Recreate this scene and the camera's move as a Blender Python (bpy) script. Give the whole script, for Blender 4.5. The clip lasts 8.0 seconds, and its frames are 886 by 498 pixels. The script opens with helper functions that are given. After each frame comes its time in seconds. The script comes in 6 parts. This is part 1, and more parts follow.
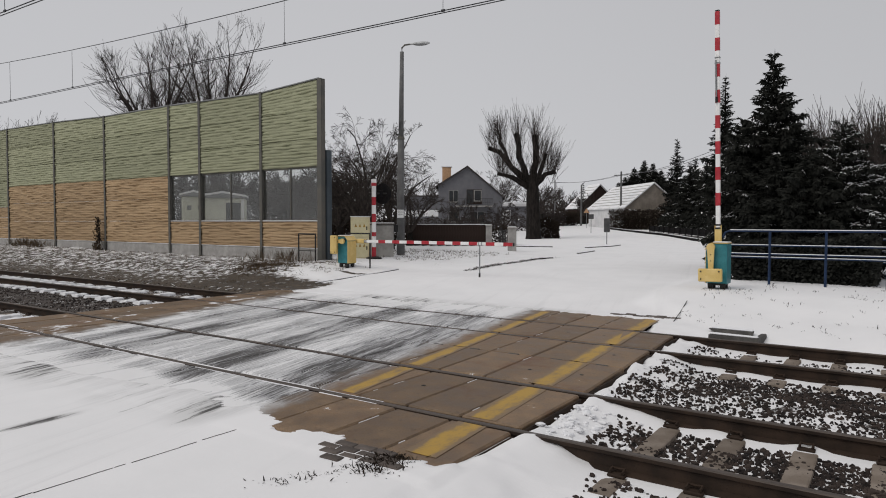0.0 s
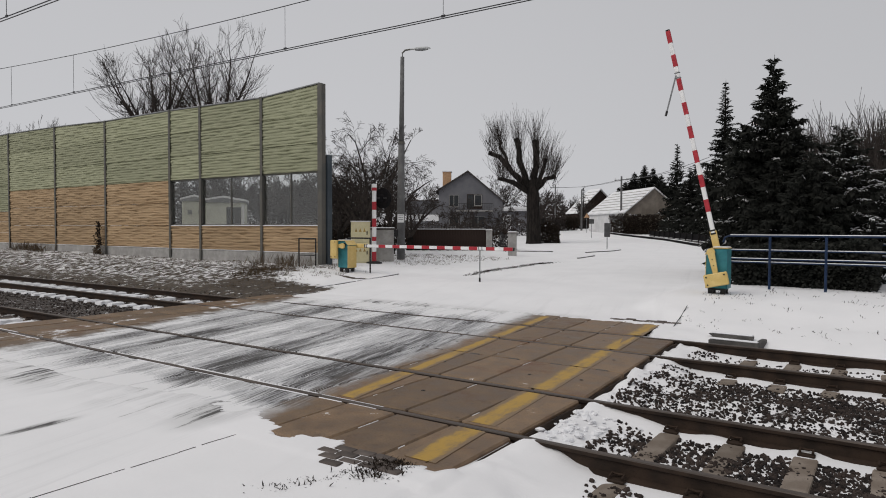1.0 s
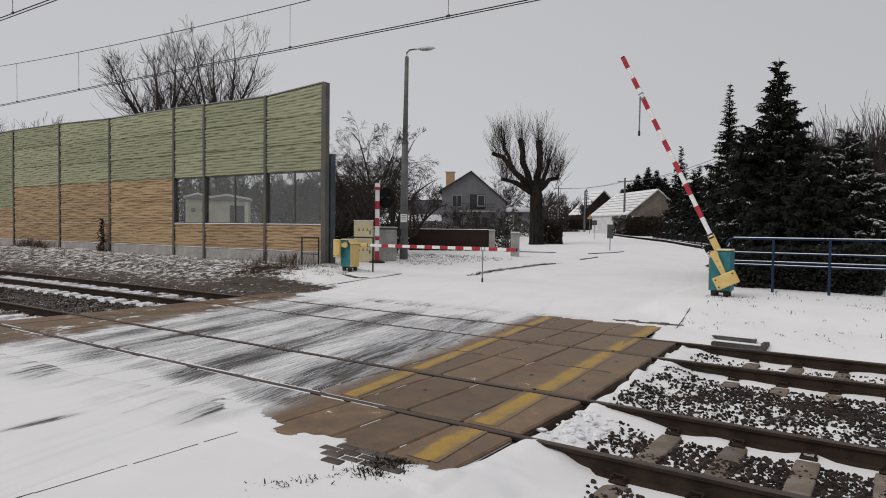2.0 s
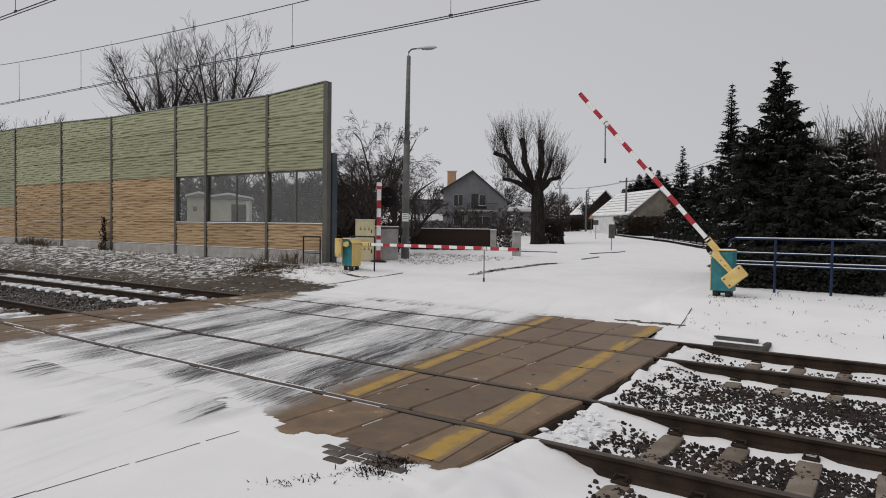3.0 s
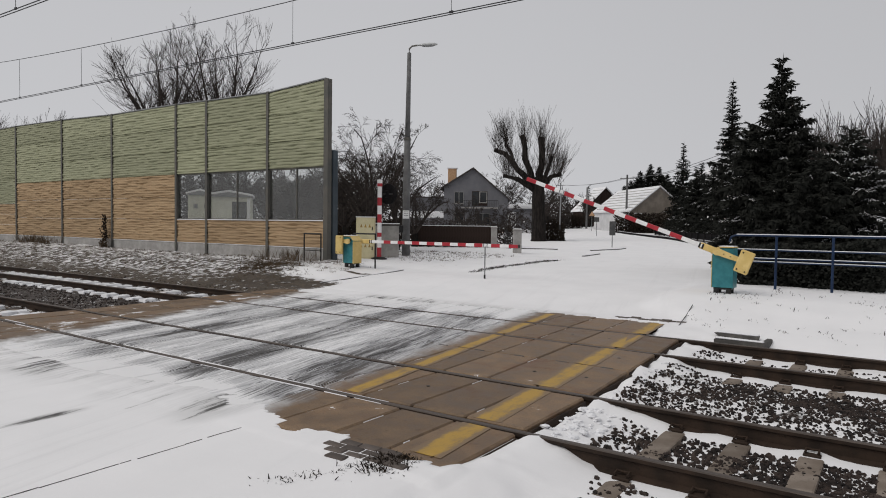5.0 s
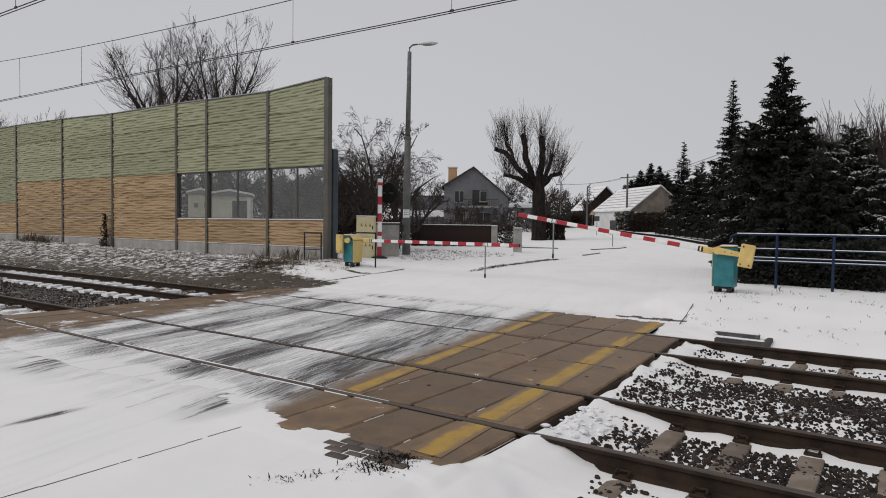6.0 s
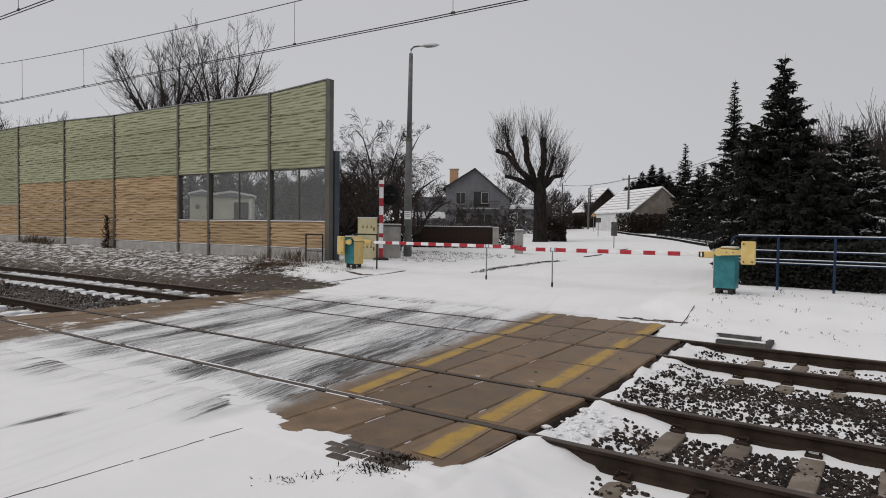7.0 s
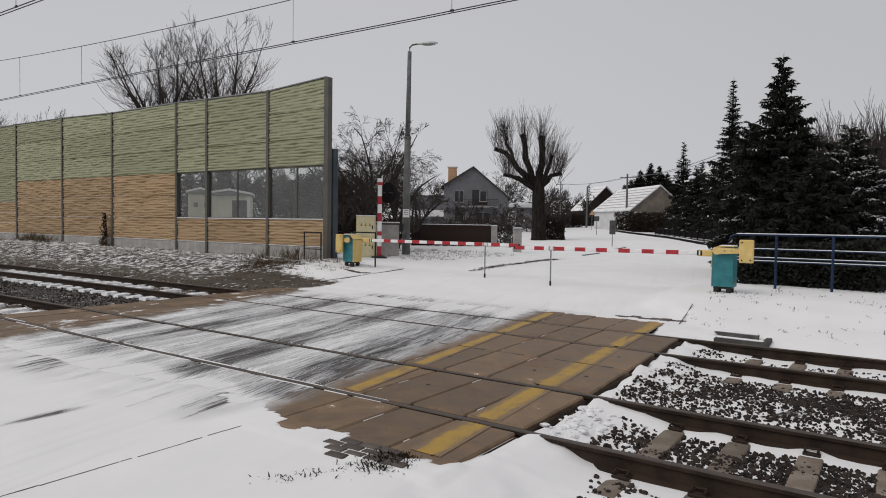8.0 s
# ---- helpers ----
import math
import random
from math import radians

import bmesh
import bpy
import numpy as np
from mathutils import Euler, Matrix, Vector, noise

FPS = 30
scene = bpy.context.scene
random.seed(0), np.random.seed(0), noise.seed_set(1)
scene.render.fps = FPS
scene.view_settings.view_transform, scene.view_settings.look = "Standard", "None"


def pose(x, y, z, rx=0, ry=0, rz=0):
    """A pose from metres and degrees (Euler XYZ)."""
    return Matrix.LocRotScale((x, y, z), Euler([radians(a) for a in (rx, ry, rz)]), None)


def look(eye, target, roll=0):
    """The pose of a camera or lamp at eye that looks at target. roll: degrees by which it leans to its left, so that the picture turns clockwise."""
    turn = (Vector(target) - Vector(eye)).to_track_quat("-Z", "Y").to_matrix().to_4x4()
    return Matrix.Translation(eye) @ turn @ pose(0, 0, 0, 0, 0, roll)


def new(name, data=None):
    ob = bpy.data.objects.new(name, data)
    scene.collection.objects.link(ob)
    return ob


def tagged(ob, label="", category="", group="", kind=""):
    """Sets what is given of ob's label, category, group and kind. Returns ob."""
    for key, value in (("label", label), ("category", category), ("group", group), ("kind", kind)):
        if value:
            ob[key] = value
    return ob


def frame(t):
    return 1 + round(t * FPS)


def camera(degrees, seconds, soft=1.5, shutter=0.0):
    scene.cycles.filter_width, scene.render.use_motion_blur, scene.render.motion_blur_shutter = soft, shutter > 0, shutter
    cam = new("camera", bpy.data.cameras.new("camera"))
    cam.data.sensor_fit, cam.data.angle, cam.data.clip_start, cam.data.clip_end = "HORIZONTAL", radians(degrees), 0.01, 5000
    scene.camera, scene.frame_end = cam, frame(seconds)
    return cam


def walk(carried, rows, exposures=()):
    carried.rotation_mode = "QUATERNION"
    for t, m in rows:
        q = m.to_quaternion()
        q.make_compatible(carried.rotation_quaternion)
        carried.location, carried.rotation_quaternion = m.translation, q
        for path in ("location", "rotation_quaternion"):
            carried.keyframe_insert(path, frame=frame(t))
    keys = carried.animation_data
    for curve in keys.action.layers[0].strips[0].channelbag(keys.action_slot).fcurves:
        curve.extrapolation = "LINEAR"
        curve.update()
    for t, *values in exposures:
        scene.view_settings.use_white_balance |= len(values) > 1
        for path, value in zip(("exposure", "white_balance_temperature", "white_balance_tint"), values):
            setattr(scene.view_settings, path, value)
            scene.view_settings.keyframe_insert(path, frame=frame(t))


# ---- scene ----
cam = camera(68.2, 8.0, 1.0)
walk(cam, [
    (0, look((0.0090, 0.0147, 1.7899), (-5.6584, 8.2448, 1.4081), 0.147)),
    (0.5, look((0.0088, 0.0118, 1.7902), (-5.6580, 8.2439, 1.4443), 0.187)),
    (1, look((0.0176, 0.0137, 1.7931), (-5.6563, 8.2423, 1.4820), 0.187)),
    (1.5, look((0.0172, 0.0112, 1.7876), (-5.6728, 8.2289, 1.4847), 0.451)),
    (3, look((0.0015, 0.0024, 1.7893), (-5.7192, 8.1982, 1.4698), 0.831)),
    (3.5, look((0.0010, 0.0019, 1.7865), (-5.7191, 8.1974, 1.4464), 0.841)),
    (4, look((0.0002, 0.0044, 1.7866), (-5.7008, 8.2131, 1.4476), 0.833)),
    (4.5, look((0.0, 0.0, 1.7838), (-5.7205, 8.1949, 1.4375), 0.768)),
    (6, look((-0.0068, 0.0057, 1.7844), (-5.7373, 8.1923, 1.4078), 0.775)),
    (6.5, look((-0.0043, 0.0026, 1.7847), (-5.7249, 8.1972, 1.4357), 0.754)),
    (7, look((0.0042, -0.0033, 1.7859), (-5.7448, 8.1713, 1.4325), 0.782)),
    (7.5, look((0.0023, -0.0053, 1.7856), (-5.7361, 8.1749, 1.3920), 0.834)),
    (8, look((-0.0009, -0.0030, 1.7834), (-5.7282, 8.1856, 1.4039), 0.862)),
])

# ---- overcast winter sky and a faint, very soft sun ----
world = bpy.data.worlds.new("overcast_sky")
scene.world = world
world.use_nodes = True
wn, wl = world.node_tree.nodes, world.node_tree.links
sky = wn.new("ShaderNodeTexSky")
sky.sky_type = "NISHITA"
sky.sun_disc = False
sky.sun_elevation, sky.sun_rotation = radians(24), radians(200)
sky_grey = wn.new("ShaderNodeHueSaturation")
sky_grey.inputs["Saturation"].default_value = 0.0
sky_grey.inputs["Value"].default_value = 0.02
cloud = wn.new("ShaderNodeMix")
cloud.data_type = "RGBA"
cloud.inputs[0].default_value = 0.94
cloud.inputs[7].default_value = (0.585, 0.588, 0.602, 1)
wl.new(sky.outputs[0], sky_grey.inputs["Color"])
wl.new(sky_grey.outputs[0], cloud.inputs[6])
coord = wn.new("ShaderNodeTexCoord")
axes = wn.new("ShaderNodeSeparateXYZ")
wl.new(coord.outputs["Generated"], axes.inputs[0])
rise = wn.new("ShaderNodeMapRange")
rise.inputs[1].default_value, rise.inputs[2].default_value = 0.0, 0.55
wl.new(axes.outputs[2], rise.inputs[0])
veil = wn.new("ShaderNodeMix")
veil.data_type = "RGBA"
veil.inputs[6].default_value = (0.618, 0.622, 0.645, 1)
veil.inputs[7].default_value = (0.535, 0.536, 0.560, 1)
wl.new(rise.outputs[0], veil.inputs[0])
side = wn.new("ShaderNodeMapRange")
side.interpolation_type = "SMOOTHSTEP"
for slot, value in enumerate((-0.75, 0.15, 1.01, 0.915)):
    side.inputs[slot + 1].default_value = value
wl.new(axes.outputs[0], side.inputs[0])
shade = wn.new("ShaderNodeVectorMath")
shade.operation = "SCALE"
wl.new(veil.outputs[2], shade.inputs[0])
wl.new(side.outputs[0], shade.inputs["Scale"])
wl.new(shade.outputs[0], cloud.inputs[7])
wl.new(cloud.outputs[2], wn["Background"].inputs[0])
wn["Background"].inputs[1].default_value = 0.965
sun = new("sun", bpy.data.lights.new("sun", "SUN"))
sun.data.energy, sun.data.angle, sun.data.color = 1.32, radians(40), (1.0, 0.96, 0.9)
sun.matrix_world = look((0, 0, 30), (12, 24, 0))
scene.view_settings.exposure = 0.0


# ---- materials ----
def nodes_of(name):
    m = bpy.data.materials.new(name)
    m.use_nodes = True
    return m, m.node_tree.nodes, m.node_tree.links


def noise_node(n, l, coord, scale, detail=4.0, rough=0.6, stretch=None):
    tex = n.new("ShaderNodeTexNoise")
    tex.inputs["Scale"].default_value = scale
    tex.inputs["Detail"].default_value = detail
    tex.inputs["Roughness"].default_value = rough
    if stretch:
        mp = n.new("ShaderNodeMapping")
        mp.inputs["Scale"].default_value = stretch
        l.new(coord, mp.inputs["Vector"])
        coord = mp.outputs[0]
    l.new(coord, tex.inputs["Vector"])
    return tex.outputs["Fac"]


def ramp(n, l, fac, a, b, lo=0.0, hi=1.0):
    r = n.new("ShaderNodeMapRange")
    r.interpolation_type = "SMOOTHSTEP"
    for i, v in enumerate((a, b, lo, hi)):
        r.inputs[i + 1].default_value = v
    l.new(fac, r.inputs[0])
    return r.outputs[0]


def calc(n, l, op, a, b=None):
    m = n.new("ShaderNodeMath")
    m.operation = op
    m.use_clamp = False
    for i, v in enumerate((a, b)):
        if v is None:
            continue
        if isinstance(v, (int, float)):
            m.inputs[i].default_value = v
        else:
            l.new(v, m.inputs[i])
    return m.outputs[0]


def mixc(n, l, fac, a, b):
    m = n.new("ShaderNodeMix")
    m.data_type = "RGBA"
    for i, v in ((0, fac), (6, a), (7, b)):
        if isinstance(v, (int, float)):
            m.inputs[i].default_value = v
        elif isinstance(v, tuple):
            m.inputs[i].default_value = (*v, 1)
        else:
            l.new(v, m.inputs[i])
    return m.outputs[2]


def bumped(n, l, height, strength, distance, target):
    b = n.new("ShaderNodeBump")
    b.inputs["Strength"].default_value = strength
    b.inputs["Distance"].default_value = distance
    l.new(height, b.inputs["Height"])
    l.new(b.outputs[0], target.inputs["Normal"])


def surface(name, c1, c2, scale=4.0, rough=0.7, metal=0.0, grain=40.0, bump=0.3, depth=0.01, speck=None, stretch=None, spread=(0.35, 0.65), per_piece=0.0, spec=0.3):
    """A worn solid: two tones in large patches, fine grain, bump; speck: a third colour in sparse marks."""
    m, n, l = nodes_of(name)
    bs = n["Principled BSDF"]
    co = n.new("ShaderNodeTexCoord").outputs["Object"]
    big = noise_node(n, l, co, scale, 5, 0.6, stretch)
    fine = noise_node(n, l, co, grain, 3, 0.6, stretch)
    col = mixc(n, l, ramp(n, l, big, *spread), c1, c2)
    dark = tuple(v * 0.72 for v in c1)
    col = mixc(n, l, ramp(n, l, fine, 0.55, 0.75, 0, 0.6), col, dark)
    if speck:
        sp = noise_node(n, l, co, scale * 3.1, 6, 0.7, stretch)
        col = mixc(n, l, ramp(n, l, sp, speck[3], speck[3] + 0.08), col, speck[:3])
    if per_piece:
        inf = n.new("ShaderNodeObjectInfo")
        k = ramp(n, l, inf.outputs["Random"], 0, 1, 1 - per_piece, 1 + per_piece)
        hs = n.new("ShaderNodeHueSaturation")
        l.new(k, hs.inputs["Value"])
        l.new(col, hs.inputs["Color"])
        col = hs.outputs[0]
    l.new(col, bs.inputs["Base Color"])
    bs.inputs["Metallic"].default_value = metal
    bs.inputs["Specular IOR Level"].default_value = spec
    l.new(ramp(n, l, big, 0.3, 0.7, max(rough - 0.1, 0.05), min(rough + 0.1, 1)), bs.inputs["Roughness"])
    if bump:
        bumped(n, l, fine, bump, depth, bs)
    return m


SNOW = (0.805, 0.80, 0.81)


def snow_surface():
    m, n, l = nodes_of("snow")
    bs = n["Principled BSDF"]
    co = n.new("ShaderNodeTexCoord").outputs["Object"]
    f = noise_node(n, l, co, 18, 5, 0.65)
    l.new(mixc(n, l, ramp(n, l, f, 0.4, 0.7), (0.74, 0.745, 0.77), SNOW), bs.inputs["Base Color"])
    bs.inputs["Roughness"].default_value = 0.75
    bumped(n, l, f, 0.4, 0.02, bs)
    return m


def ground_surface():
    """Snow over earth, dead grass and gravel; the shares of bare ground are attributes of the mesh."""
    m, n, l = nodes_of("snowy_ground")
    bs = n["Principled BSDF"]
    pos = n.new("ShaderNodeNewGeometry").outputs["Position"]

    def share(name):
        a = n.new("ShaderNodeAttribute")
        a.attribute_name = name
        return a.outputs["Fac"]
    soft = noise_node(n, l, pos, 0.9, 5, 0.55)
    fine = noise_node(n, l, pos, 26, 4, 0.65)
    mid = noise_node(n, l, pos, 4.5, 5, 0.6)
    snow = mixc(n, l, ramp(n, l, soft, 0.3, 0.7), (0.765, 0.762, 0.772), SNOW)
    # faint old wheel marks lengthwise on the road
    lk = n.new("ShaderNodeMapping")
    lk.inputs["Rotation"].default_value = (0, 0, -0.23)
    l.new(pos, lk.inputs["Vector"])
    lane = noise_node(n, l, lk.outputs[0], 1.0, 6, 0.7, (3.2, 0.12, 1))
    worn = calc(n, l, "MULTIPLY", ramp(n, l, lane, 0.52, 0.72), share("lane"))
    snow = mixc(n, l, calc(n, l, "MULTIPLY", worn, 0.22), snow, (0.42, 0.42, 0.43))
    sk = n.new("ShaderNodeMapping")
    sk.inputs["Rotation"].default_value = (0, 0, -0.23)
    l.new(pos, sk.inputs["Vector"])
    streak = noise_node(n, l, sk.outputs[0], 1.0, 7, 0.72, (5.0, 0.45, 1))
    film = calc(n, l, "MULTIPLY", ramp(n, l, calc(n, l, "ADD", streak, soft), 0.80, 1.10), ramp(n, l, share("wheel"), 0.28, 0.42, 0, 0.6))
    snow = mixc(n, l, film, snow, (0.44, 0.44, 0.44))
    tread = calc(n, l, "ADD", streak, share("wheel"))
    road_dark = mixc(n, l, mid, (0.05, 0.05, 0.052), (0.11, 0.105, 0.10))
    col = mixc(n, l, ramp(n, l, tread, 0.93, 1.05), snow, road_dark)
    # grass and earth of the banks
    lie = n.new("ShaderNodeMapping")
    lie.inputs["Rotation"].default_value = (0, 0, -0.85)
    l.new(pos, lie.inputs["Vector"])
    blades = noise_node(n, l, lie.outputs[0], 2.0, 8, 0.82, (0.8, 4.5, 2.0))
    bare = calc(n, l, "ADD", calc(n, l, "MULTIPLY", calc(n, l, "ADD", blades, mid), 0.5), share("dirt"))
    earth = mixc(n, l, ramp(n, l, mid, 0.35, 0.68), (0.040, 0.031, 0.022), (0.15, 0.112, 0.074))
    earth = mixc(n, l, ramp(n, l, fine, 0.42, 0.66), (0.036, 0.027, 0.020), earth)
    col = mixc(n, l, ramp(n, l, bare, 0.935, 0.985), col, earth)
    # gravel
    vor = n.new("ShaderNodeTexVoronoi")
    vor.inputs["Scale"].default_value = 24
    l.new(pos, vor.inputs["Vector"])
    gravel = mixc(n, l, vor.outputs["Color"], (0.008, 0.007, 0.007), (0.075, 0.056, 0.046))
    peb = calc(n, l, "ADD", calc(n, l, "ADD", calc(n, l, "MULTIPLY", fine, 0.45), calc(n, l, "MULTIPLY", mid, 0.55)), share("gravel"))
    col = mixc(n, l, ramp(n, l, peb, 0.95, 1.0), col, gravel)
    l.new(col, bs.inputs["Base Color"])
    bs.inputs["Roughness"].default_value = 0.85
    rough_part = calc(n, l, "MAXIMUM", ramp(n, l, bare, 0.90, 0.985), ramp(n, l, peb, 0.92, 1.0))
    weight = calc(n, l, "ADD", calc(n, l, "MULTIPLY", rough_part, 0.88), 0.12)
    hgt = calc(n, l, "MULTIPLY", calc(n, l, "ADD", mid, calc(n, l, "MULTIPLY", fine, 0.35)), weight)
    bumped(n, l, hgt, 0.65, 0.04, bs)
    return m


def deck_surface():
    """Brown crossing slabs: bare on the footway and at the ends, thin driven snow in skewed wheel tracks between."""
    m, n, l = nodes_of("crossing_slab")
    bs = n["Principled BSDF"]
    pos = n.new("ShaderNodeNewGeometry").outputs["Position"]
    sep = n.new("ShaderNodeSeparateXYZ")
    l.new(pos, sep.inputs[0])
    x, y = sep.outputs[0], sep.outputs[1]
    # u: distance across the road, which crosses the tracks at a skew
    u = calc(n, l, "ADD", x, calc(n, l, "MULTIPLY", calc(n, l, "SUBTRACT", y, 4.0), 0.25))
    cb = n.new("ShaderNodeCombineXYZ")
    l.new(u, cb.inputs[0])
    l.new(y, cb.inputs[1])
    road_co = cb.outputs[0]
    mid = noise_node(n, l, pos, 3.0, 6, 0.65)
    fine = noise_node(n, l, pos, 60, 3, 0.6)
    inf = n.new("ShaderNodeObjectInfo")
    brown = mixc(n, l, ramp(n, l, mid, 0.3, 0.7), (0.112, 0.069, 0.038), (0.222, 0.149, 0.090))
    brown = mixc(n, l, ramp(n, l, fine, 0.45, 0.75, 0, 0.6), brown, (0.07, 0.052, 0.036))
    rust = noise_node(n, l, pos, 1.1, 7, 0.7)
    brown = mixc(n, l, ramp(n, l, rust, 0.52, 0.68, 0, 0.75), brown, (0.125, 0.058, 0.026))
    damp = noise_node(n, l, pos, 7.0, 5, 0.7)
    brown = mixc(n, l, ramp(n, l, damp, 0.56, 0.72, 0, 0.55), brown, (0.058, 0.042, 0.030))
    hs = n.new("ShaderNodeHueSaturation")
    l.new(ramp(n, l, inf.outputs["Random"], 0, 1, 0.82, 1.14), hs.inputs["Value"])
    l.new(brown, hs.inputs["Color"])
    driven = mixc(n, l, mid, (0.030, 0.030, 0.032), (0.095, 0.088, 0.085))
    # carriageway: from the footway to the bare far end
    edge_r = calc(n, l, "ADD", x, calc(n, l, "MULTIPLY", calc(n, l, "SUBTRACT", y, 4.0), 0.15))
    edge_r = calc(n, l, "ADD", edge_r, calc(n, l, "MULTIPLY", mid, 0.5))
    road_r = ramp(n, l, edge_r, -5.0, -4.45, 1, 0)
    road_l = ramp(n, l, calc(n, l, "ADD", u, calc(n, l, "MULTIPLY", mid, 1.6)), -10.2, -9.5, 0, 1)
    road = calc(n, l, "MULTIPLY", road_r, road_l)
    base = mixc(n, l, road, hs.outputs[0], driven)
    # wheel tracks
    tracks = 0.0
    for centre, half, deep in ((-5.2, 0.55, 0.95), (-6.75, 0.40, 1.0), (-7.75, 0.22, 0.45), (-8.85, 0.42, 0.85), (-9.9, 0.3, 0.6)):
        off = calc(n, l, "ABSOLUTE", calc(n, l, "SUBTRACT", u, centre))
        tracks = calc(n, l, "ADD", tracks, ramp(n, l, off, half * 0.25, half * 1.35, deep, 0))
    streak = noise_node(n, l, road_co, 1.0, 9, 0.78, (6.0, 0.42, 1))
    thread = noise_node(n, l, road_co, 1.0, 4, 0.65, (36.0, 1.1, 1))
    patch = noise_node(n, l, road_co, 1.0, 5, 0.65, (1.6, 0.45, 1))
    crumbs = noise_node(n, l, pos, 38, 5, 0.75, (1.5, 0.5, 1))
    k = calc(n, l, "ADD", calc(n, l, "MULTIPLY", tracks, -0.16), 0.01)
    tread = n.new("ShaderNodeTexWave")
    tread.bands_direction = "Y"
    tread.inputs["Scale"].default_value = 7.5
    tread.inputs["Distortion"].default_value = 0.1
    l.new(road_co, tread.inputs["Vector"])
    ruts = 0.0
    for centre in (-4.93, -5.42, -6.52, -6.98, -8.62, -9.08, -9.75):
        off = calc(n, l, "ABSOLUTE", calc(n, l, "SUBTRACT", u, centre))
        ruts = calc(n, l, "ADD", ruts, ramp(n, l, off, 0.035, 0.075, 1, 0))
    ruts = calc(n, l, "MULTIPLY", ruts, ramp(n, l, patch, 0.42, 0.52))
    k = calc(n, l, "ADD", k, calc(n, l, "MULTIPLY", ruts, calc(n, l, "MULTIPLY", calc(n, l, "SUBTRACT", tread.outputs["Fac"], 0.6), 0.26)))
    for v, f in ((streak, 0.60), (thread, 0.50), (patch, 0.42), (crumbs, 0.24)):
        k = calc(n, l, "ADD", k, calc(n, l, "MULTIPLY", v, f))
    k = calc(n, l, "ADD", k, ramp(n, l, y, 10.6, 12.0, 0, 0.22))
    k = calc(n, l, "ADD", k, ramp(n, l, y, 3.5, 4.8, 0.12, 0))
    rim = ramp(n, l, calc(n, l, "ADD", y, calc(n, l, "MULTIPLY", patch, 0.8)), 4.35, 5.0, 0.45, 0)
    k = calc(n, l, "ADD", k, calc(n, l, "MULTIPLY", rim, ramp(n, l, x, -9.0, -6.5, 0.25, 1)))
    dusted = mixc(n, l, ramp(n, l, k, 0.715, 0.745), base, (0.27, 0.27, 0.28))
    dusted = mixc(n, l, ramp(n, l, k, 0.775, 0.82), dusted, (0.52, 0.52, 0.53))
    full = mixc(n, l, ramp(n, l, k, 0.875, 0.93), dusted, (0.775, 0.772, 0.78))
    spots = ramp(n, l, calc(n, l, "ADD", calc(n, l, "MULTIPLY", patch, 0.7), calc(n, l, "MULTIPLY", mid, 0.45)), 0.63, 0.69)
    left = ramp(n, l, x, -9.5, -8.5, 1, 0)
    grit = ramp(n, l, calc(n, l, "ADD", mid, calc(n, l, "MULTIPLY", fine, 0.25)), 0.80, 0.86)
    spots = calc(n, l, "MAXIMUM", grit, calc(n, l, "MULTIPLY", spots, left))
    footway = mixc(n, l, spots, base, (0.76, 0.765, 0.785))
    l.new(mixc(n, l, road, footway, full), bs.inputs["Base Color"])
    l.new(ramp(n, l, mid, 0.3, 0.7, 0.42, 0.68), bs.inputs["Roughness"])
    bs.inputs["Specular IOR Level"].default_value = 0.35
    bumped(n, l, calc(n, l, "ADD", fine, mid), 0.35, 0.006, bs)
    return m


def painted_stripe():
    m, n, l = nodes_of("worn_yellow_paint")
    bs = n["Principled BSDF"]
    pos = n.new("ShaderNodeNewGeometry").outputs["Position"]
    a = noise_node(n, l, pos, 5, 7, 0.7, (1.6, 0.6, 1))
    b = noise_node(n, l, pos, 55, 3, 0.6)
    rim = n.new("ShaderNodeAttribute")
    rim.attribute_name = "rim"
    thin = calc(n, l, "MULTIPLY", rim.outputs["Fac"], 0.38)
    wear = ramp(n, l, calc(n, l, "ADD", calc(n, l, "ADD", a, thin), calc(n, l, "MULTIPLY", b, 0.3)), 0.58, 0.92)
    l.new(mixc(n, l, wear, (0.40, 0.245, 0.042), (0.19, 0.13, 0.075)), bs.inputs["Base Color"])
    bs.inputs["Roughness"].default_value = 0.65
    bumped(n, l, b, 0.3, 0.004, bs)
    return m


def glazing():
    m, n, l = nodes_of("acrylic_pane")
    n.remove(n["Principled BSDF"])
    tr, gl, mx = n.new("ShaderNodeBsdfTransparent"), n.new("ShaderNodeBsdfGlossy"), n.new("ShaderNodeMixShader")
    df, mx2 = n.new("ShaderNodeBsdfDiffuse"), n.new("ShaderNodeMixShader")
    co = n.new("ShaderNodeTexCoord").outputs["Object"]
    haze = noise_node(n, l, co, 1.3, 5, 0.6)
    tr.inputs[0].default_value = (0.87, 0.88, 0.87, 1)
    gl.inputs[0].default_value = (0.8, 0.8, 0.8, 1)
    gl.inputs[1].default_value = 0.08
    df.inputs[0].default_value = (0.34, 0.34, 0.325, 1)
    l.new(ramp(n, l, haze, 0.3, 0.7, 0.02, 0.09), mx2.inputs[0])
    l.new(tr.outputs[0], mx2.inputs[1])
    l.new(df.outputs[0], mx2.inputs[2])
    mx.inputs[0].default_value = 0.06
    l.new(mx2.outputs[0], mx.inputs[1])
    l.new(gl.outputs[0], mx.inputs[2])
    l.new(mx.outputs[0], n["Material Output"].inputs[0])
    return m


